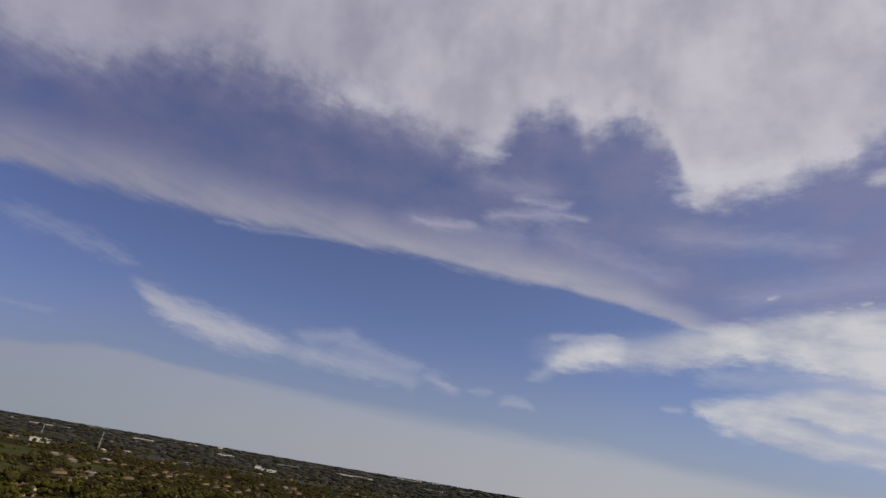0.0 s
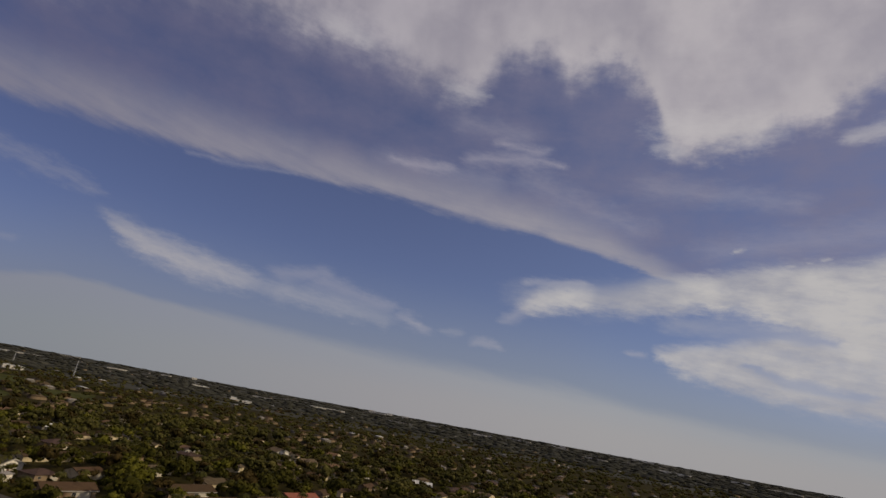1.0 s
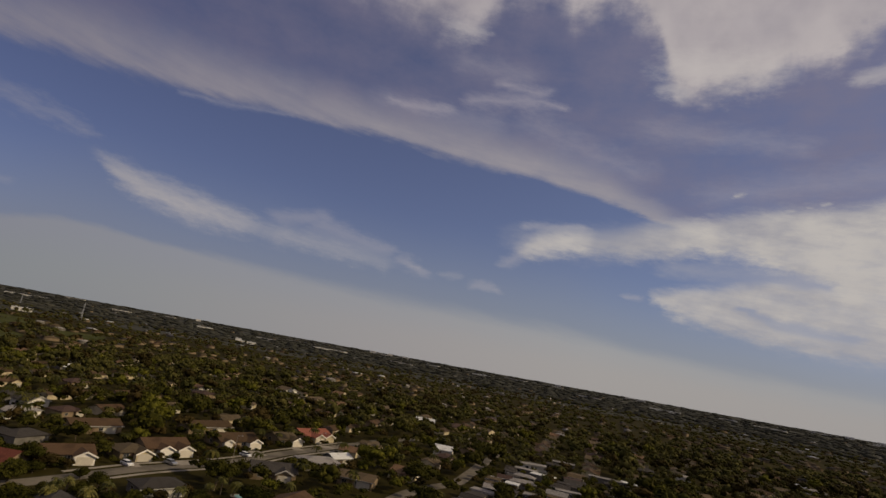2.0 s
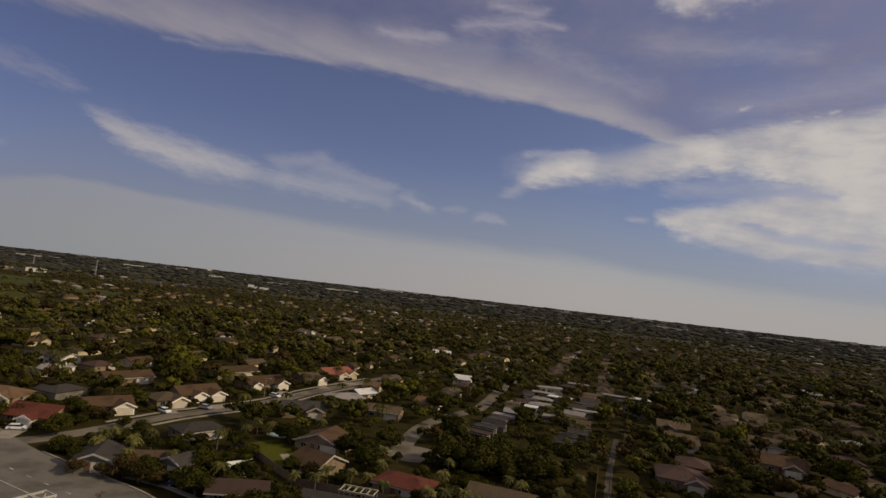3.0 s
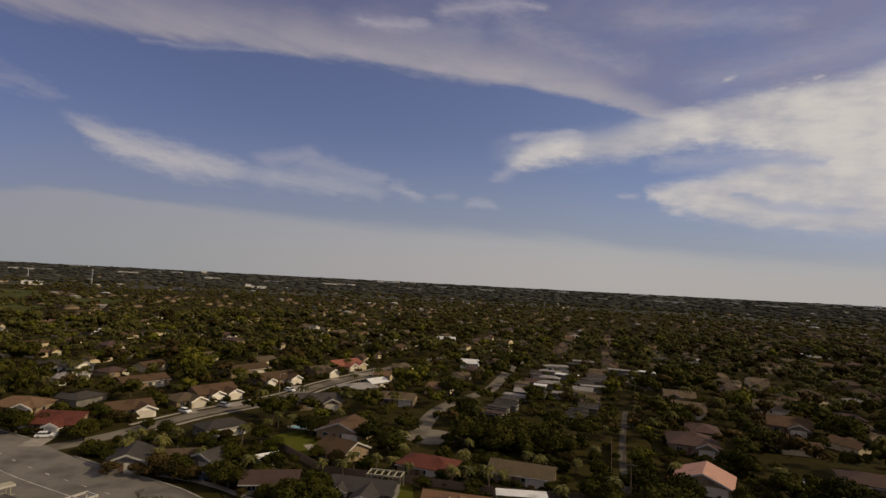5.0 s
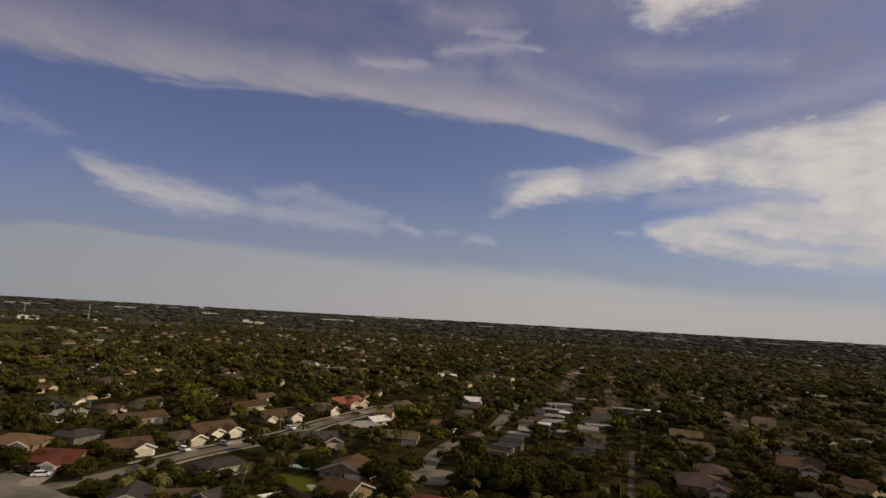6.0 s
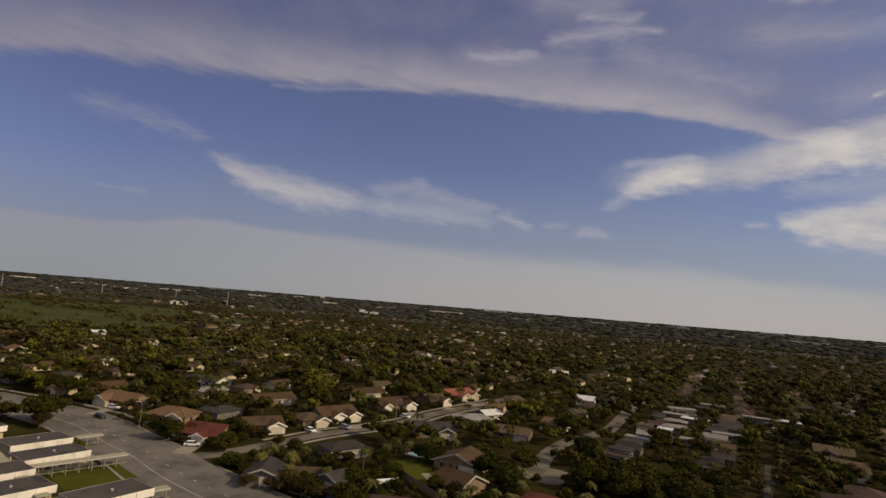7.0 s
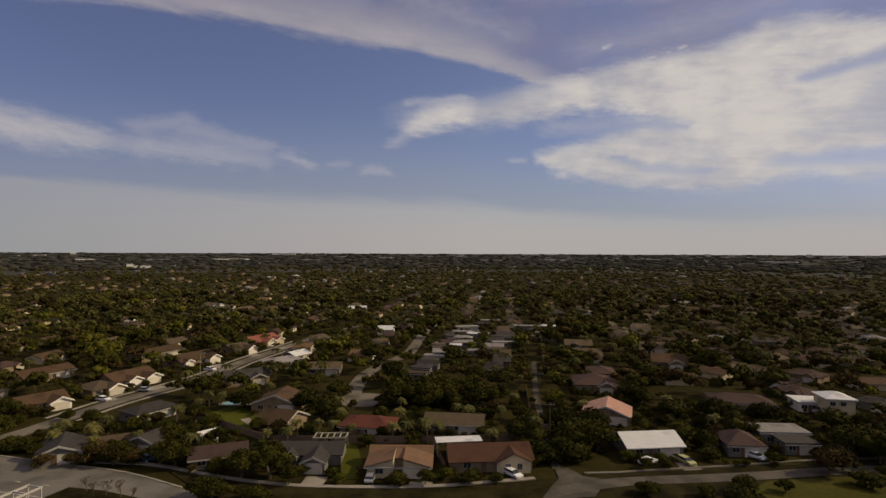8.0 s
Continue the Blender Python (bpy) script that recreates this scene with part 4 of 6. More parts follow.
def on_golf(p):
    """Whether a place lies on one of the two fairways."""
    for _, _, ring in GOLF:
        inside = False
        for (x0, y0), (x1, y1) in zip(ring, ring[1:] + ring[:1]):
            if (y0 > p.y) != (y1 > p.y) and p.x < x0 + (p.y - y0) / (y1 - y0) * (x1 - x0):
                inside = not inside
        if inside:
            return True
    return False


LINES = [(STREET_A, 6.6), (CUL, 3.0), (ALLEY, 0.5)]
for row in range(-14, 18):
    for side in (-16, 16) if row < 2 else (-23, -7, 9, 25):
        for k in range(-8, 52):
            p = Vector((-5, 163)) + E1 * (row * 64 + side + rng.uniform(-2, 2) * (1 if row < 2 else 1.4)) + E2 * (k * (19.5 if row < 2 else 17.5) + rng.uniform(-2.5, 2.5) + (8 if side in (-7, 25) else 0))
            az, r = math.degrees(math.atan2(p.x, p.y)), p.length
            if r < 165 or r > 1000 or abs(az) > 62 or p.y < 127 - 0.25 * p.x or (p.x < -108 and p.y < 176):
                continue
            if on_golf(p) or any((p - Vector((x, y))).length < reach + 9 for x, y, reach in BUILT) or any(near_line(p, l, 11) for l, _ in LINES):
                continue
            if rng.random() < (0.1 if r < 330 else 0.35 if r < 550 else 0.5) * (0.8 if row < 2 else 1.1) + (0.22 if row >= 2 else 0.30 if p.x < -0.25 * p.y and r > 330 else 0.12 if p.x < 0.05 * p.y and r > 190 else 0.06):
                continue
            PLOTS.append((r, p, (73 if side < 0 else 253) + rng.uniform(-5, 5) + (rng.choice((0, 0, 90, 35)) if row >= 2 else 0), rng.choices(range(9), (5, 2, 6, 1, 1, 4, 0.3, 4, 3) if az > 22 else (5, 3, 4, 2, 1, 5, 0.4, 3, 3))[0]))
PLOTS.sort(key=lambda q: q[0])
for r, p, yaw, kind in PLOTS[:290]:
    copy_thing(KINDS[kind], pose(p.x, p.y, 0, 0, 0, yaw)).matrix_basis = pose(p.x, p.y, 0, 0, 0, yaw) @ Matrix.Scale(rng.uniform(0.74, 0.9), 4)
    BUILT.append((p.x, p.y, 6.5))
FAR_PLOTS = PLOTS[290:]


def far_house(w, d, h, rise):
    """Walls and a hip roof, far off, as points and triangles."""
    v = [(sx * w / 2, sy * d / 2, z) for z in (0, h) for sx, sy in ((-1, -1), (1, -1), (1, 1), (-1, 1))] + [(-w / 4, 0, h + rise), (w / 4, 0, h + rise)]
    v += [(x * 1.08, y * 1.1, h) for x, y, _ in v[:4]]
    walls = [(i, (i + 1) % 4, 4 + (i + 1) % 4) for i in range(4)] + [(i, 4 + (i + 1) % 4, 4 + i) for i in range(4)]
    roof = [(10, 11, 9), (10, 9, 8), (11, 12, 9), (12, 13, 8), (12, 8, 9), (13, 10, 8), (10, 12, 11), (10, 13, 12)]
    return np.array(v), np.array(walls), np.array(roof)


def scatter_houses(name, spots, roof_mat, wall_mat, words):
    vs, fs, ms, n = [], [], [], 0
    for x, y, z, yaw, w, d, h, rise in spots:
        v, wl, rf = far_house(w, d, h, rise)
        c, s = math.cos(yaw), math.sin(yaw)
        vs.append(v @ np.array([[c, s, 0], [-s, c, 0], [0, 0, 1]]) + (x, y, z))
        fs += [wl + n, rf + n]
        ms += [0] * len(wl) + [1] * len(rf)
        n += len(v)
    ob = tri_mesh(name, np.concatenate(vs), np.concatenate(fs), wall_mat)
    ob.data.materials.append(roof_mat)
    ob.data.polygons.foreach_set("material_index", np.array(ms, np.int32))
    return tagged(ob, words, "houses", kind="stuff")


groups = {"tan": [], "grey": [], "white": [], "brown": [], "light_grey": []}
for r, p, yaw, kind in FAR_PLOTS:
    groups[rng.choice(("tan", "brown", "brown", "grey") if p.x > 0.45 * p.y else ("tan", "grey", "grey", "brown", "brown", "tan", "light_grey"))].append((p.x, p.y, land(p.length), radians(yaw), rng.uniform(10, 14), rng.uniform(7, 9), 2.6, 1.5))
for k in range(300):  # roofs between the trees as far as the eye goes
    r = 950 * (4.2 ** rng.random())
    a = radians(rng.uniform(-62, 62))
    p = Vector((r * math.sin(a), r * math.cos(a)))
    if not on_golf(p):
        groups[rng.choice(("grey", "grey", "white", "brown", "light_grey"))].append((p.x, p.y, land(r), rng.uniform(0, 6.28), rng.uniform(9, 18), rng.uniform(7, 11), rng.uniform(2.6, 4.5), rng.uniform(0.8, 1.6)))
for key, spots in groups.items():
    scatter_houses("distant_houses", spots, ROOFS[key], M_GREYWALL if key == "light_grey" else M_TAN, f"distant low houses with {key.replace('_', ' ')} roofs between trees")

# ---- trees ----
def ico(level):
    bm = bmesh.new()
    bmesh.ops.create_icosphere(bm, subdivisions=level, radius=1.0)
    v = np.array([p.co for p in bm.verts])
    f = np.array([[q.index for q in p.verts] for p in bm.faces])
    bm.free()
    return v, f


ICO1, ICO2 = ico(1), ico(2)


def crown(seed, lobes, leaves, leaf, wide=1.0, tall=0.75, core=ICO1):
    """A crown of unit radius: lobes round a middle, each a dark heart with many small leaf sprays over it."""
    g = np.random.default_rng(seed)
    vs, fs, n = [], [], 0
    mids = [(g.uniform(-0.1, 0.1), g.uniform(-0.1, 0.1), 0.35, 0.56)]
    for k in range(lobes):
        a = 2 * np.pi * (k + g.uniform(-0.3, 0.3)) / lobes
        r = g.uniform(0.36, 0.70)
        mids.append((r * np.cos(a), r * np.sin(a), g.uniform(-0.15, 0.5), g.uniform(0.24, 0.50)))
    for x, y, z, r in mids:
        cv, cf = core
        rough = 1 + 0.22 * g.standard_normal((len(cv), 1))
        vs.append(cv * rough * r * 0.80 * (wide, wide, tall) + (x * wide, y * wide, z * tall))
        fs.append(cf + n)
        n += len(cv)
    share = np.array([m[3] ** 2 for m in mids])
    pick = g.choice(len(mids), leaves, p=share / share.sum())
    way = g.standard_normal((leaves, 3))
    way[:, 2] = np.abs(way[:, 2]) * 0.9 - 0.35 * g.random(leaves)
    way /= np.linalg.norm(way, axis=1, keepdims=True)
    m = np.array(mids)[pick]
    at = (m[:, :3] + way * m[:, 3:] * g.uniform(0.76, 1.22, (leaves, 1))) * (wide, wide, tall)
    out = way + 0.75 * g.standard_normal((leaves, 3))
    out /= np.linalg.norm(out, axis=1, keepdims=True)
    side = np.cross(out, g.standard_normal((leaves, 3)))
    side /= np.linalg.norm(side, axis=1, keepdims=True)
    up = np.cross(out, side)
    size = leaf * g.uniform(0.6, 1.4, (leaves, 1))
    quad = np.stack([at - side * size, at - up * size * 0.55 + out * size * 0.25, at + side * size, at + up * size * 0.55 - out * size * 0.2], 1)
    vs.append(quad.reshape(-1, 3))
    i = n + 4 * np.arange(leaves)[:, None]
    fs += [i + (0, 1, 2), i + (0, 2, 3)]
    return np.concatenate(vs), np.concatenate(fs)


def tree(seed, radius, height, leaf_mat, words, lobes=6, leaves=620, tall=0.8):
    """A broad tree, its trunk and limbs under a lumpy crown."""
    g = random.Random(seed)
    top = new("tree")
    base = height - radius * tall * 1.05
    bm = bmesh.new()
    bend = Vector((g.uniform(-0.3, 0.3), g.uniform(-0.3, 0.3), base))
    tube(bm, (0, 0, -0.1), bend * 0.55, 0.05 * radius + 0.10, 0.045 * radius + 0.06, 7)
    tube(bm, bend * 0.54, bend, 0.045 * radius + 0.06, 0.03 * radius + 0.04, 7)
    for k in range(5):
        a = 6.283 * (k + g.random() * 0.5) / 5
        tip = bend + Vector((math.cos(a), math.sin(a), 0.55)) * radius * g.uniform(0.45, 0.65)
        tube(bm, bend * g.uniform(0.6, 0.98), tip, 0.026 * radius + 0.03, 0.02, 5)
    part("trunk", bm, M_BARK, top)
    v, f = crown(seed, lobes, int(leaves * 1.8), 0.070, 1.0, tall)
    tri_mesh("crown", v * radius + (bend.x, bend.y, base + radius * 0.25), f, leaf_mat, top)
    return tagged(top, words, "tree", "trees of the suburb")


def palm(seed, height, spread, words):
    g = random.Random(seed)
    top = new("palm_tree")
    bm = bmesh.new()
    lean = Vector((g.uniform(-0.6, 0.6), g.uniform(-0.6, 0.6), height))
    mid = Vector((lean.x * 0.3, lean.y * 0.3, height * 0.5))
    tube(bm, (0, 0, -0.1), mid, 0.24, 0.17, 7)
    tube(bm, mid, lean, 0.17, 0.14, 7)
    part("trunk", bm, M_BARK, top)
    bm = bmesh.new()
    for k in range(26):
        a = 6.283 * (k + g.uniform(-0.3, 0.3)) / 26
        rise = g.uniform(-0.45, 0.85)
        long = spread * g.uniform(0.8, 1.1)
        spine = []
        for s in range(6):
            q = s / 5
            out = long * q * (1 - 0.12 * q)
            spine.append(lean + Vector((math.cos(a) * out, math.sin(a) * out, long * (rise * q - (0.55 + 0.5 * rise) * q * q))))
        cross = Vector((-math.sin(a), math.cos(a), 0))
        for side in (-1, 1):
            edge = [spine[s] + cross * side * spread * (0.04, 0.16, 0.19, 0.16, 0.10, 0.02)[s] - Vector((0, 0, 0.05 * spread)) for s in range(6)]
            for s in range(5):
                vs = [bm.verts.new(p) for p in (spine[s], spine[s + 1], spine[s] * 0.15 + edge[s + 1] * 0.85, edge[s] * 0.7 + edge[s + 1] * 0.3)]
                bm.faces.new(vs)
    me = part("crown", bm, M_PALM, top)
    return tagged(top, words, "palm tree", "palm trees of the suburb")


BROAD = [tree(20 + i, 1.0 * r, h, m, w, lobes=l, leaves=n) for i, (r, h, m, w, l, n) in enumerate((
    (4.0, 5.0, M_LEAF, "dark green spreading garden tree", 6, 760), (4.0, 4.3, M_LEAF, "low dark green broad tree", 7, 760), (3.4, 5.2, M_LEAF, "upright dark green tree", 5, 640),
    (3.6, 4.2, M_LEAF_PALE, "bright yellow green garden tree", 6, 680), (3.6, 4.3, M_LEAF_BROWN, "olive brown thinly leaved tree", 5, 520), (4.2, 4.6, M_LEAF, "wide dark garden tree", 8, 800)))]
PALMS = [palm(40 + i, h, s, "tall palm with drooping grey green fronds") for i, (h, s) in enumerate(((4.4, 2.6), (3.6, 2.8), (5.2, 2.5)))]
for i, ob in enumerate(BROAD + PALMS):
    ob.matrix_world = pose(-168 - 9 * (i % 3), 62 - 9 * (i // 3), 0)
TREES = []  # place and reach
trees_rng = random.Random(9)


def plant(kind, x, y, r, squash=1.0):
    base = (4.0, 4.0, 3.4, 3.6, 3.6, 4.2)[kind]
    s = r / base
    m = pose(x, y, 0, 0, 0, trees_rng.uniform(0, 360)) @ Matrix.Diagonal((s, s, s * squash if s < 1.6 else s * 0.8 * squash, 1))
    ob = copy_thing(BROAD[kind], pose(x, y, 0))
    ob.matrix_basis = m
    TREES.append((x, y, r))


# the large trees that stand out, as place and radius
for x, y, r in ((-21.3, 150.6, 4.6), (7.3, 181.6, 6), (6.5, 152.7, 6.6), (13.8, 149.5, 6.0), (21, 153, 7.2), (15.8, 157.3, 6.0), (29.5, 146.4, 6.0), (26.4, 154.4, 5.5), (45.2, 110.3, 6.4), (37.4, 103.6, 4.0), (30.6, 116.1, 3.6), (-25.4, 108.4, 4.6), (-44.8, 114.3, 4.4), (-57.8, 119.1, 3.6), (-14.5, 143.1, 4.4), (43.8, 120, 5.0), (51, 119.2, 4.5)):
    plant(trees_rng.choice((0, 1, 5)), x, y, r)
for x, y, r in ((0.1, 96.8, 2.4), (5.6, 96.5, 2.1), (14.4, 95.7, 2.6), (105, 89.9, 7), (40.4, 165.4, 5.5), (2.5, 219.2, 7.5), (-38.1, 157.1, 4.8), (-11.4, 164.5, 4.6), (34, 174, 5), (95.1, 165.3, 6.5)):
    plant(trees_rng.choice((0, 1, 2, 5)), x, y, r, 0.85)
for x, y, r in ((129.9, 181.3, 8), (77.4, 124.2, 5), (97.5, 115.9, 4.5), (86.2, 120.1, 5), (75.8, 143.7, 4.5), (48.9, 73.5, 3), (86.7, 68.5, 4), (147, 181.9, 7), (34.7, 215.2, 5.5), (-154.5, 140, 7.4), (-166.7, 139.8, 4.2), (-176.5, 140.8, 4.4), (-186.6, 143.7, 4.8), (-197.7, 146.2, 4.6), (-209.8, 149.7, 5), (-221.8, 153.2, 5), (-181.6, 136, 4), (-204.3, 140.8, 5), (-236, 156.7, 5.5), (-168.7, 130.7, 3.5), (-115.5, 145.4, 2.8)):
    plant(trees_rng.choice((0, 1, 2, 5)), x, y, r)
for x, y, r in ((-139.3, 155.2, 1.5), (-164.9, 168, 4), (-170, 173.3, 5), (-178.5, 172.9, 4.6), (-188.4, 177.4, 5), (-200.5, 179.9, 5), (-212.8, 182.4, 5.2), (-113.1, 142.4, 4.4), (-91.9, 139.9, 4.2), (-50.6, 128.5, 4.2), (-51.9, 163.6, 5), (-134.5, 157.1, 2.4), (-98.2, 153.8, 3.8), (-105, 156.6, 3.2), (-112, 143, 4.4), (-82.6, 152.6, 2.2), (-128.3, 152.5, 2.6), (-93.3, 149.9, 2.4), (-20.5, 100.9, 2.6), (54.5, 69.7, 4), (28.6, 69.8, 3.5)):
    plant(trees_rng.choice((0, 1, 2, 5)), x, y, r)
for x, y, r in ((83.9, 198.7, 6), (50.8, 142.8, 4.2), (-124.1, 123.1, 2.6), (81.8, 192.8, 5), (-10.9, 99.9, 1.5)):
    plant(3, x, y, r, 0.9)
for x, y, r in ((-137.4, 109.2, 2.6),):
    plant(4, x, y, r)

for x, y, r in ((31.8, 104, 3.4), (37.6, 106.5, 3.2), (33.6, 112, 3.6), (42.5, 110.5, 4.2), (35.8, 121, 3.6), (45.6, 124, 4.0), (36.4, 131.5, 3.2), (49.4, 137, 3.0), (-33.5, 96.5, 3.2), (-25.5, 92.5, 2.8), (46, 84.5, 2.2), (93, 92.0, 2.6), (104, 90.5, 4.2), (112, 95, 4.6), (109, 88, 3.6)):
    plant(trees_rng.choice((0, 1, 2, 5)), x, y, r, 1.0)


def bare_shrub(seed, high, words):
    """A leafless shrub: stems that fork three times."""
    q = random.Random(seed)
    top = new("bare_shrub")
    bm = bmesh.new()

    def fork(p, way, long, thick, depth):
        tip = p + way * long
        tube(bm, p, tip, thick, thick * 0.6, 5 if depth < 2 else 3)
        if depth < 4:
            for k in range(3 if depth < 3 else 7):
                turn = Vector((q.uniform(-1, 1), q.uniform(-1, 1), q.uniform(-0.25, 0.7)))
                fork(p + way * long * q.uniform(0.75, 1.0), (way + turn * 0.85).normalized(), long * q.uniform(0.6, 0.85), thick * 0.66, depth + 1)

    fork(Vector((0, 0, -0.1)), Vector((0, 0, 1)), high * 0.3, 0.11, 0)
    part("stem", bm, M_BARK, top)
    return tagged(top, words, "shrub", "bare shrubs")


for k, (x, y) in enumerate(((-57.6, 104.2), (-53.2, 101.6), (-50.2, 100.2), (-47.6, 98.4), (-55.4, 101.6))):
    bare_shrub(90 + k, 3.4 + 0.3 * (k % 3), "leafless brown shrub on the verge of the avenue").matrix_world = pose(x, y, 0.1)
for k, (x, y) in enumerate(((40.6, 121.5), (38.2, 114.0), (41.4, 125.8))):
    bare_shrub(97 + k, 5.6 - 0.4 * k, "thin leafless grey tree leaning over the lane").matrix_world = pose(x, y, 0.02)
for x, y, r in ((-30.1, 105.5, 4.4), (-24.5, 104.5, 3.8), (-35.1, 108.3, 3.2), (-36, 97, 3), (-39.9, 118.7, 3.4), (41.9, 110.3, 5.5), (47.1, 107.9, 5), (42.9, 119.9, 5), (39.7, 102.9, 3.5), (56.7, 96.1, 1.9), (52.5, 96.5, 1.8), (100.7, 95, 5), (107.1, 97.9, 5), (59.5, 77.7, 3), (64.2, 82, 2.8)):
    plant(trees_rng.choice((0, 1, 2, 5)), x, y, r, 0.9)
for x, y, r in ((55.8, 81.5, 2.2), (72.1, 81.1, 2), (89.4, 80.8, 2.8), (97.5, 81.6, 3), (-28.1, 95.6, 1.6), (-31.8, 96.3, 2), (68.5, 98.7, 2.4), (81.7, 94.3, 2.2), (70.4, 110.4, 4), (84.5, 109.4, 4.5), (113.1, 110.6, 5), (19.5, 94.8, 1.7), (-48.5, 116.1, 3.6), (-75.7, 123.7, 2.6), (-4.6, 119.4, 2.2), (6.5, 119, 2.4), (23.7, 120.3, 2.6)):
    plant(trees_rng.choice((0, 1, 2, 5)), x, y, r, 0.9)
for x, y, r in ((-94.2, 152.9, 2.2), (-90, 158.5, 2.0), (-137.3, 161.3, 2.4), (-127.7, 155.4, 2.6), (-150, 136.5, 3.4), (-159, 143.5, 3.8), (-93.6, 154.5, 3.2), (-100, 154.2, 3), (-108, 148.1, 3.4), (-111, 151.9, 3.2), (-62.1, 118.9, 3.6), (-57.8, 117.1, 3.2), (-53.8, 116.5, 2.6), (87.5, 87.0, 4.4), (92.5, 88.5, 3.6), (-71.9, 117.6, 2.4), (-65.8, 117.9, 2.2), (-91.3, 169.1, 2.0), (-85.6, 183.7, 2.2), (-70.9, 202.8, 2.2), (-59, 233.5, 2.4)):
    plant(4, x, y, r, 0.95)
for x, y, r in ((57.6, 99.9, 1.5), (50.6, 101.0, 1.9), (9.9, 98.3, 1.9), (13.2, 95.8, 1.6), (-12.2, 103.3, 1.5), (-43.6, 139.1, 3.0)):
    plant(3, x, y, r, 0.9)
def front_planting(fx, fy, yaw, w, tall, *spots):
    """Shrubs and small trees before a house: its front middle, turn and width, how tall, and where along the front."""
    a = radians(yaw)
    for s in spots:
        r = tall * trees_rng.uniform(1.3, 2.1)
        out = 1.2 + r * 0.8
        plant(trees_rng.choice((0, 1, 5, 4, 4) if tall > 0.7 else (0, 1, 3, 4)), fx + math.cos(a) * s * w + math.sin(a) * out, fy + math.sin(a) * s * w - math.cos(a) * out, r, 0.95)


front_planting(-103.2, 144.8, 3, 12, 1, -0.45, -0.2, 0.42)
front_planting(-95.7, 162.5, 46, 16, 1.15, -0.5, -0.35, -0.15, 0.02)
front_planting(-83.9, 178, 52, 9, 0.8, -0.45, -0.2)
front_planting(-77.7, 191.1, 54, 15, 0.9, -0.5, -0.32, 0.02, 0.55)
front_planting(-65, 219.8, 54, 17, 1, -0.52, -0.2, 0)
front_planting(-54, 244, 53, 10, 1, -0.5, -0.15)
front_planting(-45.6, 262.7, 54, 17, 0.9, -0.5, -0.35, 0.1)
front_planting(75.5, 95.7, -20, 8.5, 0.7, -0.55, -0.3, -0.1, 0.6)
front_planting(92.8, 100, -20, 12, 0.9, -0.5, 0.2, 0.4, 0.6)
front_planting(57.8, 101.8, -9, 12.6, 0.7, -0.5, -0.35, -0.2, -0.05)
front_planting(17.7, 124.2, -17, 14.5, 0.8, -0.5, -0.3, -0.1, 0.12, 0.3, 0.5)
front_planting(103.1, 129, -24, 19, 0.9, -0.45, -0.3, -0.12, 0.1, 0.3, 0.45)
front_planting(126.1, 119.2, -20, 8, 0.8, -0.5, 0, 0.5)
front_planting(-5.3, 125.8, -20, 12.5, 0.75, -0.5, -0.3, 0, 0.3, 0.5)
front_planting(-36.6, 112.8, 10, 11, 0.8, -0.4, 0, 0.35)
front_planting(68.9, 155.6, -17, 13, 0.9, -0.5, -0.2, 0.5)
front_planting(-69.6, 122.1, 18, 8, 0.6, -0.5, 0.1)
front_planting(1, 99.2, -11, 12.8, 0.45, -0.35, -0.2, 0.1)
front_planting(19, 98.2, -15, 16.5, 0.55, -0.4, -0.25, -0.1, 0.05)
front_planting(-22.4, 135, 60, 10.5, 0.6, -0.5, 0.5)
front_planting(-27.7, 149.4, -14, 13, 0.7, -0.5, 0.5)
HEDGE = []  # the bushes along the corner of avenue and street
for k in range(90):
    s = trees_rng.random()
    HEDGE.append((-87 + 33 * s + trees_rng.uniform(-0.8, 0.8), 130.2 - 15.6 * s + 2.4 * s * (1 - s) + trees_rng.uniform(0.2, 4.6), trees_rng.uniform(0.9, 2.3)))
PALM_SPOTS = [(-48.9, 161.1), (-20.9, 126.7), (-12.4, 130.1), (-8.3, 125.1), (-33.9, 174.5), (12.4, 122.8), (1.4, 121.5), (9.6, 120.4), (40.2, 148.7), (-76.6, 134), (-68.2, 131.2), (-124.2, 216), (-64.2, 123.9), (-56.5, 128), (-51.9, 176.7), (-74.5, 127.7), (-22.9, 123.7), (-130.7, 153.5), (-124, 187.5), (-113.5, 212.1), (-15.9, 128.1), (4.8, 136.8), (-51.1, 158.6), (-45.9, 162.7), (48.1, 167.3), (31.7, 134.6), (-108, 187.9), (-141.6, 192.9)]


def plant_palm(x, y):
    ob = copy_thing(trees_rng.choice(PALMS), pose(x, y, 0))
    ob.matrix_basis = pose(x, y, 0, 0, 0, trees_rng.uniform(0, 360)) @ Matrix.Scale(trees_rng.uniform(0.75, 1.05), 4)
    TREES.append((x, y, 1.6))


for x, y in PALM_SPOTS:
    plant_palm(x, y)

FRONT = AVENUE[:12] + WALK[3:] + WALK_B[:]  # no crowns this side of it
BUILT_AT = np.array(BUILT)
CLEAR = [Vector(p) for p in ((-3.8, 143.7), (-40.9, 151.2), (-37.2, 159.1), (-32.5, 144.1), (-37.4, 141.9), (-8.4, 109.1), (-8.4, 116.3), (-43, 154.5))]  # open lawns


LOW_EDGE = [Vector(q) for q in ((-95.9, 141.2), (-91.6, 149.6), (-86.6, 158.3), (-81.7, 167), (-76.3, 177.6), (-71.3, 188.2), (-64.9, 196.8), (-58.3, 205.1), (-53, 214), (-48.2, 223.1), (-41.2, 235.8), (-34.6, 248.6), (-26.4, 264.7))]


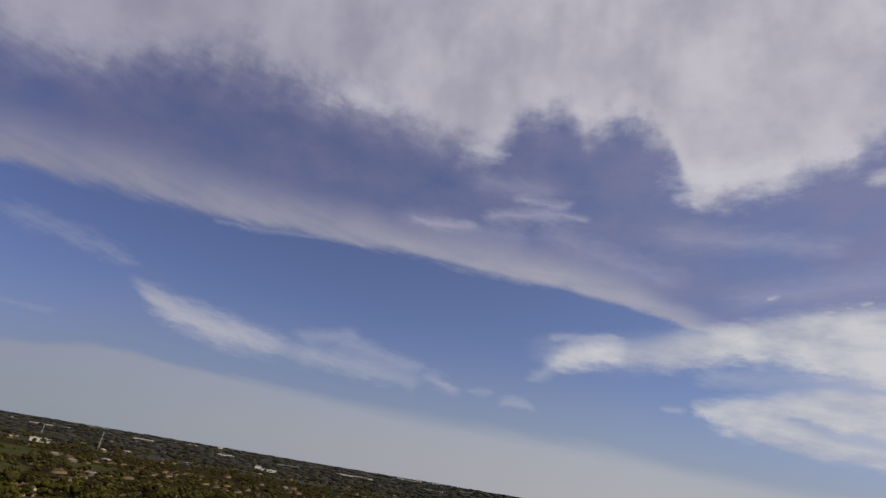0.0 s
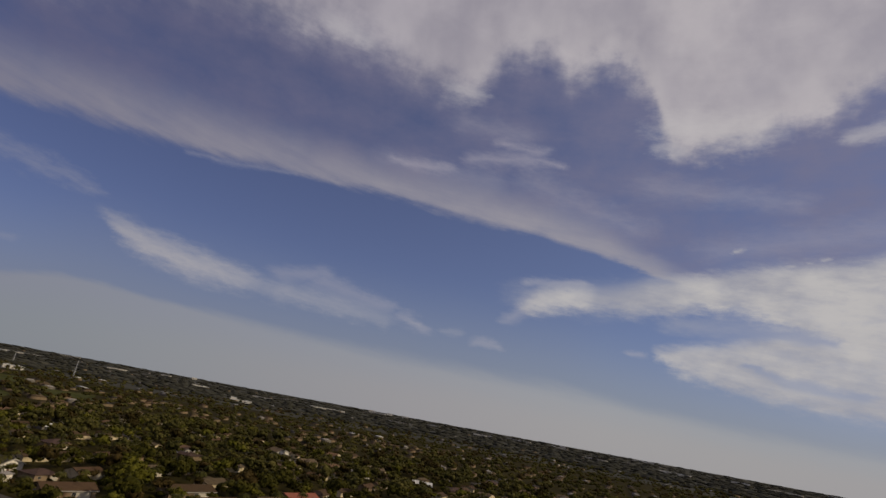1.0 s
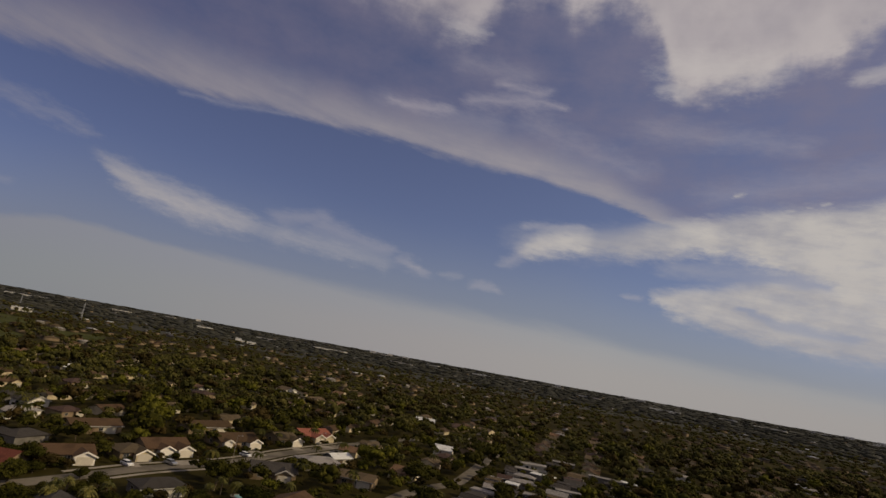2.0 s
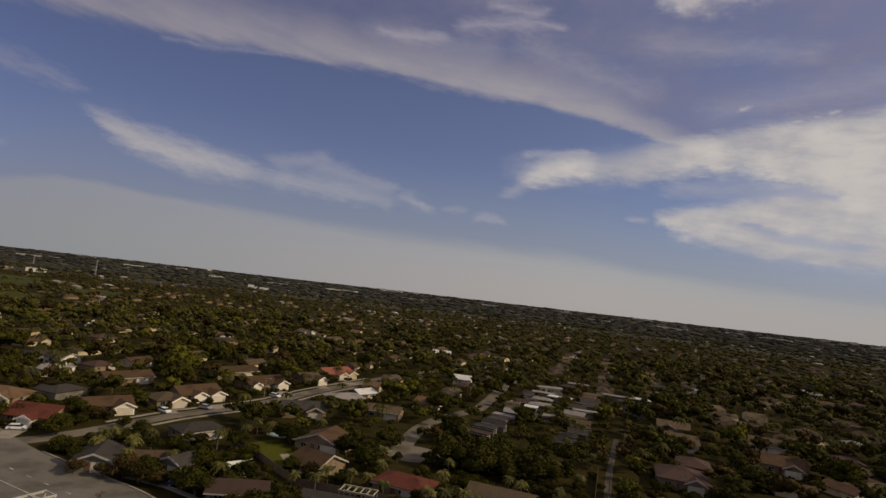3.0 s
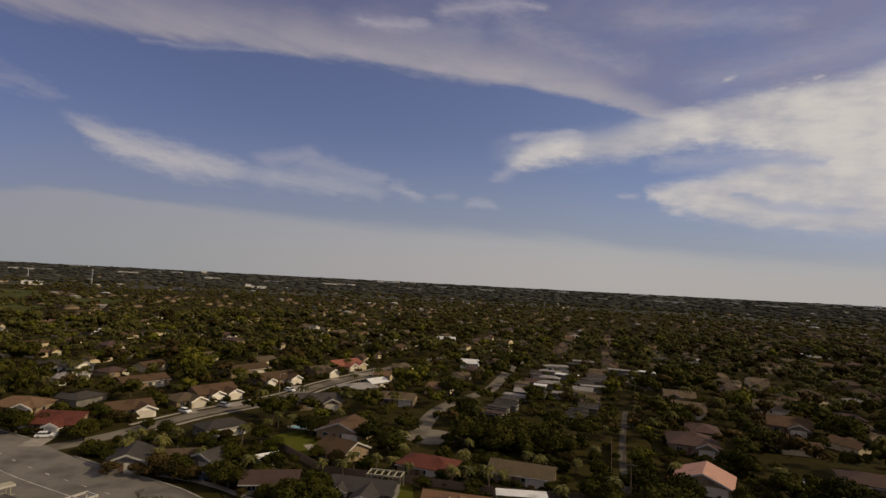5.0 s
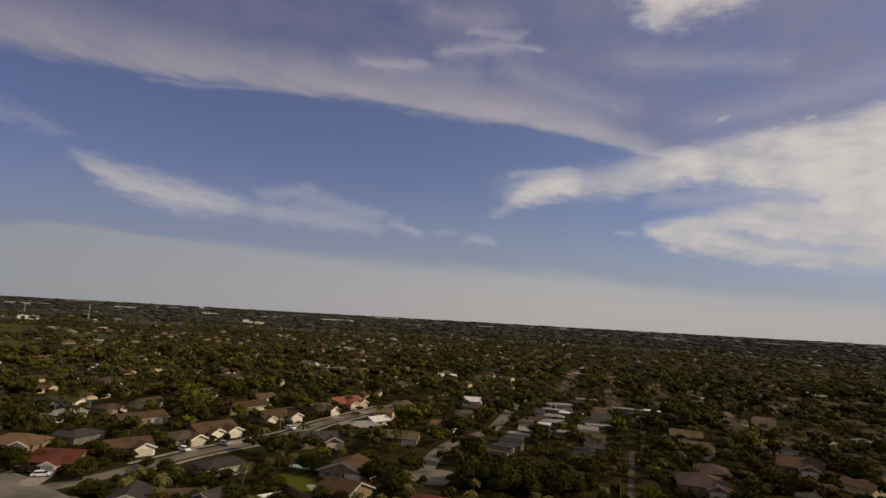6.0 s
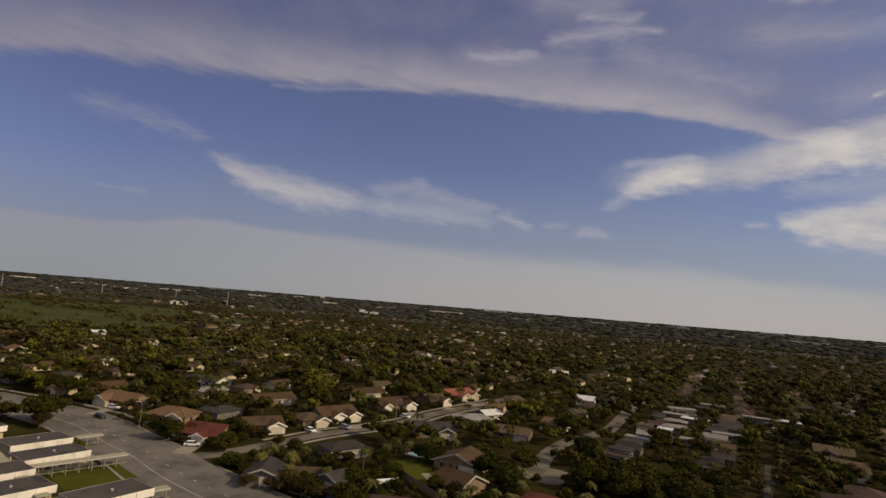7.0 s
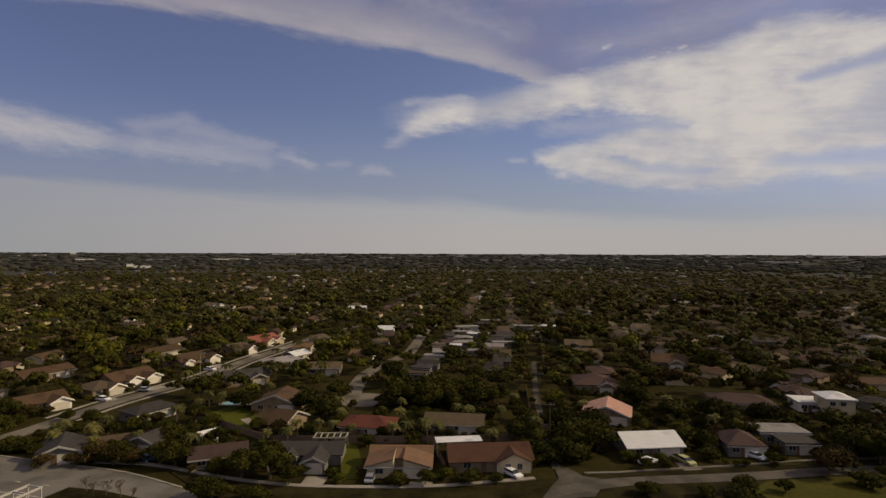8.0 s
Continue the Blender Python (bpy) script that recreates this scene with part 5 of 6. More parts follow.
def open_front(p, r):
    """The gardens along the street's open side hold low planting only."""
    out = p.normalized()
    for q in LOW_EDGE:
        along = (q - p).dot(out)
        if -3 < along < 6.2 * r and (q - p - out * along).length < 3.8 + 0.5 * r:
            return True
    return False


def free(p, r, keep=0.35):
    """Whether a crown of that radius may stand there."""
    if r > 0.9 and open_front(p, r):
        return False
    d = np.hypot(BUILT_AT[:, 0] - p.x, BUILT_AT[:, 1] - p.y)
    if (d < BUILT_AT[:, 2] + r * keep).any():
        return False
    if near_line(p, AVENUE, 5.5 + 0.2 * r) or any(near_line(p, l, (w if p.y < 168 else w * 0.6) + (0.6 if w > 2 and p.y < 195 else 0.1 if w > 2 else -0.1) * r) for l, w in LINES):
        return False
    if p.y > 126 and near_line(p, ALLEY, 1.0 + 0.6 * r):
        return False
    if p.y < np.interp(p.x, [q[0] for q in FRONT], [q[1] for q in FRONT]) + 5:
        return False
    if any((p - c).length < 4 + r for c in CLEAR) or (p - Vector((-4.2, 160.6))).length < 7.8 + r * 0.6:
        return False
    return not on_golf(p)


placed = 0
spots = []
for i in range(-46, 60):
    for j in range(12, 60):
        p = Vector((i * 5.6 + trees_rng.uniform(-2.4, 2.4), j * 5.6 + trees_rng.uniform(-2.4, 2.4)))
        spots.append((p.length, i, j, p))
spots.sort(key=lambda q: q[0])
LAST_NEAR = 0
for r0, i, j, p in spots:
    if abs(math.degrees(math.atan2(p.x, p.y))) > 62 or placed >= 130:
        continue
    r = trees_rng.uniform(1.4, 3.2)
    if not free(p, r) or any((p.x - x) ** 2 + (p.y - y) ** 2 < (0.62 * (r + q)) ** 2 for x, y, q in TREES):
        continue
    if trees_rng.random() < 0.24 and (p.y > 112 or p.x < -42):
        plant_palm(p.x, p.y)
    else:
        plant(trees_rng.choice((0, 1, 2, 5, 0, 1, 2, 3, 4)), p.x, p.y, r, trees_rng.uniform(0.8, 1.15))
    placed += 1
    LAST_NEAR = r0


def bushes():
    """Low shrubs round the houses and along the gardens."""
    q = random.Random(31)
    out = []
    for x, y, reach in BUILT:
        if math.hypot(x, y) > 300:
            continue
        for k in range(8):
            a = q.uniform(0, 6.283)
            p = Vector((x, y)) + Vector((math.cos(a), math.sin(a))) * (reach + q.uniform(0.4, 3.5))
            r = q.uniform(0.6, 1.5)
            if free(p, r, 0.0):
                out.append((p.x, p.y, r * 0.5, r, q.uniform(0.8, 1.1), q.uniform(0, 6.28)))
    for x, y, reach in TREES:  # undergrowth at the foot of the garden trees
        if math.hypot(x, y) > 260 or reach < 1.7:
            continue
        for k in range(3):
            a, r = q.uniform(0, 6.283), q.uniform(0.8, 1.7)
            p = Vector((x, y)) + Vector((math.cos(a), math.sin(a))) * reach * q.uniform(0.25, 0.8)
            if free(p, r, 0.0):
                out.append((p.x, p.y, r * 0.45, r, q.uniform(0.8, 1.1), q.uniform(0, 6.28)))
    return out


def scatter(name, shapes, spots, mat, words):
    """Many crowns in one mesh: spots of x, y, z, radius, height scale and turn."""
    vs, fs, n = [], [], 0
    for k, (x, y, z, r, tall, turn) in enumerate(spots):
        v, f = shapes[k % len(shapes)]
        c, s = math.cos(turn), math.sin(turn)
        vs.append(v @ (np.array([[c, s, 0], [-s, c, 0], [0, 0, tall]]) * r) + (x, y, z))
        fs.append(f + n)
        n += len(v)
    ob = tri_mesh(name, np.concatenate(vs), np.concatenate(fs), mat)
    return tagged(ob, words, "trees", kind="stuff")


MID = [crown(60 + i, 6, 160, 0.13, 1.0, 0.8) for i in range(5)]
FURTHER = [crown(70 + i, 5, 50, 0.18, 1.0, 0.8) for i in range(5)]
LOW = [crown(80 + i, 3, 14, 0.22, 1.0, 0.75) for i in range(5)]
scatter("shrubs", MID, [(x, y, r * 0.5, r, 1.0, x) for x, y, r in HEDGE], M_LEAF, "dark uneven hedge along the avenue")
scatter("shrubs", LOW, bushes(), M_LEAF, "low dark shrubs round the houses")


def small_palm(seed):
    """A palm of unit height for the middle distance: a thin stem and drooping fronds."""
    q = np.random.default_rng(seed)
    vs, fs = [(-0.02, 0, -1.0), (0.02, 0, -1.0), (0, 0.03, 0.0), (0, -0.03, -1.0)], [(0, 1, 2), (1, 3, 2), (3, 0, 2)]
    for k in range(14):
        a, lift, far = 6.283 * (k + q.uniform(-0.3, 0.3)) / 14, q.uniform(-0.1, 0.35), q.uniform(0.34, 0.46)
        c, s = math.cos(a), math.sin(a)
        n = len(vs)
        for u, z, w in ((0.0, 0.0, 0.02), (0.4, lift * 0.30, 0.075), (0.75, lift * 0.28 - 0.07, 0.065), (1.0, lift * 0.1 - 0.22, 0.01)):
            vs += [(c * u * far - s * w, s * u * far + c * w, z - 0.02), (c * u * far + s * w, s * u * far - c * w, z - 0.02)]
        for i in range(3):
            fs += [(n + 2 * i, n + 2 * i + 1, n + 2 * i + 3), (n + 2 * i, n + 2 * i + 3, n + 2 * i + 2)]
    return np.array(vs), np.array(fs)


HOMES = np.array([q[:2] for q in BUILT] + [(p.x, p.y) for r, p, yaw, kind in FAR_PLOTS])
FAR_AT = np.array([(p.x, p.y) for r, p, yaw, kind in FAR_PLOTS])
near_woods, mid_woods, far_woods = [[], [], [], []], [[], []], []
g = random.Random(12)
M_PALM_DARK = material("dusty palm fronds", (0.026, 0.028, 0.006), (0.066, 0.062, 0.014), 0.5, 0.7, island=0.6, sheen=0.05)
SMALL_PALMS = [small_palm(i) for i in range(4)]
palm_spots = []
for k in range(900):
    p = Vector((g.uniform(-260, 240), g.uniform(150, 420)))
    if free(p, 1.5) and p.length > 175:
        tall = g.uniform(4.5, 7.5)
        palm_spots.append((p.x, p.y, tall, tall, 1.0, g.uniform(0, 6.28)))
scatter("palm_grove", SMALL_PALMS, palm_spots[:460], M_PALM_DARK, "slim palms rising between the garden trees")


for i in range(-80, 90):
    for j in range(10, 90):
        p = Vector((i * 6.6 + g.uniform(-2.8, 2.8), j * 6.6 + g.uniform(-2.8, 2.8)))
        d = p.length
        if d < LAST_NEAR - 12 or d > 560 or abs(math.degrees(math.atan2(p.x, p.y))) > 62:
            continue
        big = 0.12 + 0.55 * max(0.0, math.sin(p.x * 0.031 + 1.7 * math.sin(p.y * 0.017)) * math.sin(p.y * 0.027 + 1.0))
        r = g.uniform(1.4, 3.4) if g.random() > big else g.uniform(3.6, 6.0)
        right = p.x > 0.35 * p.y
        if g.random() < 0.05 or not free(p, r, 0.45 if right else 0.42):
            continue
        if (np.hypot(FAR_AT[:, 0] - p.x, FAR_AT[:, 1] - p.y) < 6.3).any():
            continue
        back = p + p.normalized() * 3.0 * r  # gardens keep smaller trees on the open side of a house
        if r > 1.7 and (np.hypot(HOMES[:, 0] - back.x, HOMES[:, 1] - back.y) < 5.5 + 0.5 * r).any():
            if g.random() < 0.45:
                continue
            r *= 0.55
        if d < LAST_NEAR + 30 and any((p.x - x) ** 2 + (p.y - y) ** 2 < (0.7 * (r + q)) ** 2 for x, y, q in TREES):
            continue
        pick = g.random()
        near_woods[0 if pick < (0.60 if p.x > 0.3 * p.y else 0.64) else 1 if pick < (0.64 if p.x > 0.3 * p.y else 0.80) else 2].append((p.x, p.y, r * 0.75 + g.uniform(0.2, 1.6) + (g.uniform(1.0, 2.5) if r > 3.6 else 0), r, g.uniform(0.85, 1.2), g.uniform(0, 6.28)))
for k, (mat, words) in enumerate(((M_LEAF, "dense dark green garden trees between the houses"), (M_LEAF_PALE, "lighter yellow green trees between the houses"), (M_LEAF_BROWN, "olive brown trees between the houses"))):
    scatter("woods", MID, [q for q in near_woods[k] if math.hypot(q[0], q[1]) < 320], mat, words)
    scatter("woods", FURTHER, [q for q in near_woods[k] if math.hypot(q[0], q[1]) >= 320], M_WOODS if k == 0 else mat, words)
for k in range(1300):  # clumps of trees on the golf course
    p = Vector((g.uniform(-1080, -345), g.uniform(345, 860)))
    if on_golf(p) and math.sin(p.x * 0.017 + 0.8 * math.sin(p.y * 0.02)) * math.sin(p.y * 0.03 + 0.7) > 0.0:
        mid_woods[g.randrange(2)].append((p.x, p.y, 2.8, g.uniform(2.5, 7.0), 0.85, g.uniform(0, 6.28)))
for k in range(4600):
    d = 555 * (1650 / 555) ** (g.random() ** 0.8)
    a = radians(g.uniform(-62, 62))
    p = Vector((d * math.sin(a), d * math.cos(a)))
    if on_golf(p) and g.random() < 0.94:
        continue
    r = g.uniform(3.2, 7.0)
    mid_woods[0 if g.random() < 0.75 else 1].append((p.x, p.y, land(d) + r * 0.55 + 0.6, r, g.uniform(0.65, 1.0), g.uniform(0, 6.28)))
scatter("woods", LOW, mid_woods[0], M_WOODS, "distant dark tree crowns over the suburb")
scatter("woods", LOW, mid_woods[1], M_LEAF_BROWN, "distant olive tree crowns over the suburb")
PUFF = []
for i in range(4):
    q = np.random.default_rng(i)
    v, f = ICO1
    PUFF.append((v * (1 + 0.25 * q.standard_normal((len(v), 1))), f))
for k in range(5600):
    d = 1500 * (4750 / 1500) ** g.random()
    a = radians(g.uniform(-62, 62))
    r = g.uniform(7, 20) * (0.6 + d / 4000)
    far_woods.append((d * math.sin(a), d * math.cos(a), land(d) + 1.5, r, g.uniform(0.3, 0.6) * min(1.0, 9 / r) * (1.0 if d < 3000 else 0.65), g.uniform(0, 6.28)))
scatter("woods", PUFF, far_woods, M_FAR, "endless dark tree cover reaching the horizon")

# ---- the school by the avenue: low blocks with flat dark roofs ----
def school_block(x, y, long=12.5, deep=7.6):
    top = new("school_block")
    h = 3.4
    part("wall", boxed((-long / 2, long / 2, -deep / 2, deep / 2, 0, h)), M_CREAM, top)
    part("roof", boxed((-long / 2 - 0.5, long / 2 + 0.5, -deep / 2 - 0.45, deep / 2 + 0.6, h, h + 0.16)), M_TAR, top, "dark gravel flat roof")
    part("fascia", boxed((-long / 2 - 0.5, long / 2 + 0.5, -deep / 2 - 0.62, -deep / 2 - 0.45, h - 1.15, h + 0.3)), M_WHITE, top, "bright white fascia panel")
    part("fascia", boxed((-long / 2 - 0.62, -long / 2 - 0.5, -deep / 2 - 0.62, deep / 2 + 0.6, h - 0.3, h + 0.24)), M_CONCRETE, top, "grey roof edge")
    part("fascia", boxed((long / 2 + 0.5, long / 2 + 0.62, -deep / 2 - 0.62, deep / 2 + 0.6, h - 0.3, h + 0.24)), M_CONCRETE, top, "grey roof edge")
    part("fascia", boxed((-long / 2 - 0.62, long / 2 + 0.62, deep / 2 + 0.6, deep / 2 + 0.72, h - 0.3, h + 0.24)), M_CONCRETE, top, "grey roof edge")
    for k in (-0.25, 0.0, 0.25):
        part("joint", boxed((k * long - 0.05, k * long + 0.05, -deep / 2 - 0.66, -deep / 2 - 0.62, h - 1.1, h + 0.22)), M_METAL, top, "downpipe joint on the fascia")
    part("vent", boxed((0.3, 0.8, -0.3, 0.2, h + 0.16, h + 0.55)), M_METAL, top, "small grey roof vent")
    for k in (-4.2, -1.4, 1.4, 4.2):
        window(top, k, -deep / 2, 1.3, 2.2, 1.0, 0)
    top.matrix_world = pose(x, y, 0, 0, 0, 69)
    return tagged(top, "low school block with dark flat roof and white fascia", "school building", "school blocks")


for x, y in ((-130.1, 117), (-118.1, 110.2), (-116.7, 94.6), (-105.3, 89), (-88.2, 95.1), (-76.2, 89.1), (-102.6, 74.9), (-87.7, 62.4)):
    school_block(x, y)
ob = school_block(-153.3, 117.8, 14, 9)


def walkway(p, q):
    """A covered walk: a thin roof on posts from p to q."""
    p, q = Vector(p), Vector(q)
    n = (q - p).length
    top = new("covered_walkway")
    part("canopy", boxed((0, n, -1.1, 1.1, 2.6, 2.78)), M_POST, top, "thin beige canopy roof")
    part("beam", boxed((0, n, -1.16, -1.1, 2.42, 2.8)), M_TRIM, top, "pale edge beam")
    for k in range(int(n / 2.6) + 1):
        for side in (-0.95, 0.95):
            part("post", boxed((k * 2.6, k * 2.6 + 0.14, side - 0.07, side + 0.07, 0, 2.6)), M_POST, top)
    part("rail", boxed((0, n, -0.99, -0.93, 0.85, 0.95)), M_POST, top, "beige handrail")
    top.matrix_world = pose(p.x, p.y, 0, 0, 0, math.degrees(math.atan2(q.y - p.y, q.x - p.x)))
    return tagged(top, "beige covered walkway with posts between school blocks", "walkway", "school walkways")


for p, q in (((-115.7, 101.4), (-105.4, 119.3)), ((-101.3, 79.4), (-92.7, 93.1)), ((-137.5, 110.6), (-97.8, 90.1)), ((-95, 87.2), (-67.3, 73.2)), ((-129, 93.6), (-98.9, 78.1)), ((-84.9, 99), (-81.7, 104.1)), ((-126.3, 125), (-123.5, 130.8))):
    walkway(p, q)


def pergola(p, q, deep=3.2, bars=4, mat=M_TRIM, words="white painted open pergola frame beside the school"):
    """An open frame of white posts and beams."""
    p, q = Vector(p), Vector(q)
    n = (q - p).length
    top = new("pergola")
    for side in (0, deep):
        part("beam", boxed((-0.2, n + 0.2, side - 0.12, side + 0.12, 2.75, 3.1)), mat, top)
        for k in range(4):
            part("post", boxed((k * n / 3 - 0.1, k * n / 3 + 0.1, side - 0.1, side + 0.1, 0, 2.75)), mat, top)
    for k in range(bars):
        part("crossbeam", boxed((k * n / (bars - 1) - 0.09, k * n / (bars - 1) + 0.09, 0.12, deep - 0.12, 2.8, 3.05)), mat, top)
    top.matrix_world = pose(p.x, p.y, 0, 0, 0, math.degrees(math.atan2(q.y - p.y, q.x - p.x)))
    return tagged(top, words, "pergola", "pergolas")


pergola((-66.6, 92.6), (-63.2, 100.0), 3.0)
pergola((-88.4, 96.4), (-86.5, 100.7), 1.8)
pergola((-16.8, 118.6), (-9.6, 117.5), 3.4, 6, M_POST, "pale slatted pergola behind the grey house")


# ---- parked cars ----
def car(x, y, yaw, paint, words, tall=0.0):
    top = new("car")
    bm = bmesh.new()
    side = [(-2.2, 0.35), (2.2, 0.35), (2.25, 0.75), (1.2, 0.92), (-2.05, 0.95), (-2.25, 0.75)]
    solid(bm, [(a, -0.88, z) for a, z in side], [(a, 0.88, z) for a, z in side])
    part("body", bm, CAR_PAINTS[paint], top)
    bm = bmesh.new()
    solid(bm, [(-1.9, -0.80, 0.93), (1.15, -0.80, 0.9), (1.15, 0.80, 0.9), (-1.9, 0.80, 0.93)], [(-1.55, -0.66, 1.36 + tall), (0.35, -0.66, 1.36 + tall), (0.35, 0.66, 1.36 + tall), (-1.55, 0.66, 1.36 + tall)])
    part("window", bm, M_GLASS, top, "dark tinted glass")
    part("roof", boxed((-1.6, 0.4, -0.68, 0.68, 1.36 + tall, 1.43 + tall)), CAR_PAINTS[paint], top)
    for wx in (-1.4, 1.4):
        for wy in (-0.9, 0.72):
            bm = bmesh.new()
            tube(bm, (wx, wy, 0.33), (wx, wy + 0.18, 0.33), 0.33, 0.33, 12)
            wheel = part("wheel", bm, M_TYRE, top)
            bm = bmesh.new()
            tube(bm, (wx, wy - 0.01, 0.33), (wx, wy + 0.19, 0.33), 0.18, 0.18, 8)
            part("rim", bm, M_METAL, wheel)
    for ly in (-0.62, 0.62):
        part("headlight", boxed((2.18, 2.26, ly - 0.18, ly + 0.18, 0.6, 0.74)), M_TRIM, top, "pale headlight")
    top.matrix_world = pose(x, y, 0.03, 0, 0, yaw)
    return tagged(top, words, "car", "parked cars")


car(23.6, 97.4, -64, "white", "white car parked on the drive")
car(62.4, 97.6, -80, "yellow", "yellow green car parked beside the white roofed house")
car(54.3, 98.8, 20, "white", "white car parked under a tree")
car(-4.8, 100.2, 78, "silver", "silver car parked on the drive")
car(-60.4, 125.1, 35, "silver", "silver car parked beside grey houses")
car(-102.3, 140.5, 20, "white", "white car parked before the red roofed house")
car(-153.3, 167.4, 5, "white", "white car parked at the kerb")
car(-50.6, 118.6, 28, "blue", "dark blue car parked under trees")
car(-81.6, 172.3, -30, "white", "white car on the drive of a tan house")
car(-73.3, 182.3, -25, "silver", "silver car at the garage with white gables")
car(-60.1, 211.9, -25, "white", "white car on a drive by the street")
car(-146.1, 154.3, -14, "black", "dark car driving lane of the avenue")
car(79.5, 97.6, -70, "white", "white car before the grey house")
car(-11.8, 157.2, 60, "silver", "silver car parked at the turning circle")
car(24.2, 206.9, 73, "white", "white car on the inner street")
car(34.1, 252.6, 73, "white", "white van on the inner street", 0.5)
car(-131.5, 97.3, -22, "white", "white car in the school yard")
car(89.3, 136.9, 30, "white", "white car behind the long house")


# ---- drives, pool, fences, poles ----
def drive(p, q, wide):
    ob, _ = strip("driveway", [p, q], wide / 2, -wide / 2, -0.3, 0.045, M_STREET if wide > 5.6 else M_CONCRETE, 20)
    return tagged(ob, "pale concrete driveway to a garage", "driveway", kind="structure")


for p, q, wide in (((4.4, 93.7), (4.9, 97.8), 4.6), ((-16.7, 97.9), (-15.2, 103.8), 4.4), ((22.8, 92.4), (23.5, 95.5), 4.5), ((-79.1, 172), (-83.4, 175.7), 4.5), ((-69.1, 185.4), (-73.6, 188.8), 5), ((-56, 217.6), (-61.3, 223.1), 5), ((-47.3, 240.3), (-50.4, 243.7), 4.5), ((-37.6, 256.7), (-41.6, 260.2), 5), ((-100.8, 132.9), (-102.6, 141.8), 5), ((-152.3, 157.2), (-154, 167.6), 4), ((61.6, 93.1), (62.3, 98), 4)):
    drive(p, q, wide)

pool = new("swimming_pool")
bm = bmesh.new()
ring = [(4.2 * math.cos(i * math.pi / 10), 2.0 * math.sin(i * math.pi / 10)) for i in range(20)]
solid(bm, [(x * 1.25, y * 1.4, -0.3) for x, y in ring], [(x * 1.25, y * 1.4, 0.08) for x, y in ring])
part("deck", bm, M_CONCRETE, pool, "pale concrete pool deck")
bm = bmesh.new()
solid(bm, [(x, y, 0.0) for x, y in ring], [(x, y, 0.10) for x, y in ring])
part("water", bm, M_WATER, pool, "pale blue green water")
pool.matrix_world = pose(-41.5, 163.2, 0, 0, 0, 5)
tagged(pool, "small oval garden pool with a pale deck", "swimming pool")


def fence(p, q, high=1.8):
    p, q = Vector(p), Vector(q)
    n = (q - p).length
    top = new("fence")
    count = max(2, int(n / 2.4))
    for k in range(count):
        part("panel", boxed((k * n / count + 0.06, (k + 1) * n / count - 0.06, -0.03, 0.03, 0.05, high)), M_WOOD, top)
    for k in range(count + 1):
        part("post", boxed((k * n / count - 0.06, k * n / count + 0.06, -0.06, 0.06, 0, high + 0.08)), M_WOOD, top)
    top.matrix_world = pose(p.x, p.y, 0, 0, 0, math.degrees(math.atan2(q.y - p.y, q.x - p.x)))
    return tagged(top, "weathered brown board fence between gardens", "fence", "garden fences")


for p, q in (((-49.1, 149.2), (-27.7, 125.8)), ((-27.7, 125.8), (-8.9, 122.8)), ((-8.9, 122.8), (10.7, 118.6)), ((10.7, 118.6), (30.5, 117.1)), ((-10.5, 102.3), (-10.6, 111.8)), ((10.6, 102.9), (10.4, 116.7)), ((35.6, 118.7), (49.1, 163.7)), ((-71.3, 130.1), (-51.3, 135.9))):
    fence(p, q)


def street_lamp(x, y, yaw, high=8.0):
    top = new("street_lamp")
    bm = bmesh.new()
    tube(bm, (0, 0, -0.1), (0, 0, high), 0.11, 0.07, 8)
    part("pole", bm, M_CONCRETE, top)
    bm = bmesh.new()
    tube(bm, (0, 0, high - 0.15), (1.8, 0, high + 0.25), 0.05, 0.04, 6)
    part("arm", bm, M_METAL, top)
    part("head", boxed((1.6, 2.3, -0.14, 0.14, high + 0.16, high + 0.32)), M_METAL, top)
    top.matrix_world = pose(x, y, 0, 0, 0, yaw)
    return tagged(top, "slim concrete street lamp at the kerb", "street lamp", "street lamps")


for x, y, yaw in ((-127.5, 149.6, -100), (-61.8, 204, -25), (-40.3, 243, -25)):
    street_lamp(x, y, yaw)


def utility_pole(x, y):
    top = new("utility_pole")
    bm = bmesh.new()
    tube(bm, (0, 0, -0.1), (0, 0, 9.5), 0.15, 0.10, 8)
    part("pole", bm, M_BARK, top)
    part("crossarm", boxed((-1.1, 1.1, -0.06, 0.06, 8.8, 8.95)), M_BARK, top)
    for k in (-1.0, -0.4, 0.4, 1.0):
        part("insulator", boxed((k - 0.05, k + 0.05, -0.05, 0.05, 8.95, 9.12)), M_TRIM, top)
    top.matrix_world = pose(x, y, 0, 0, 0, -17)
    return tagged(top, "brown wooden utility pole beside the alley", "utility pole", "utility poles")


for x, y in ((38.4, 115.1), (47.7, 147.8), (61.8, 182.1), (73.5, 215.2), (85.8, 255.4)):
    utility_pole(x, y)


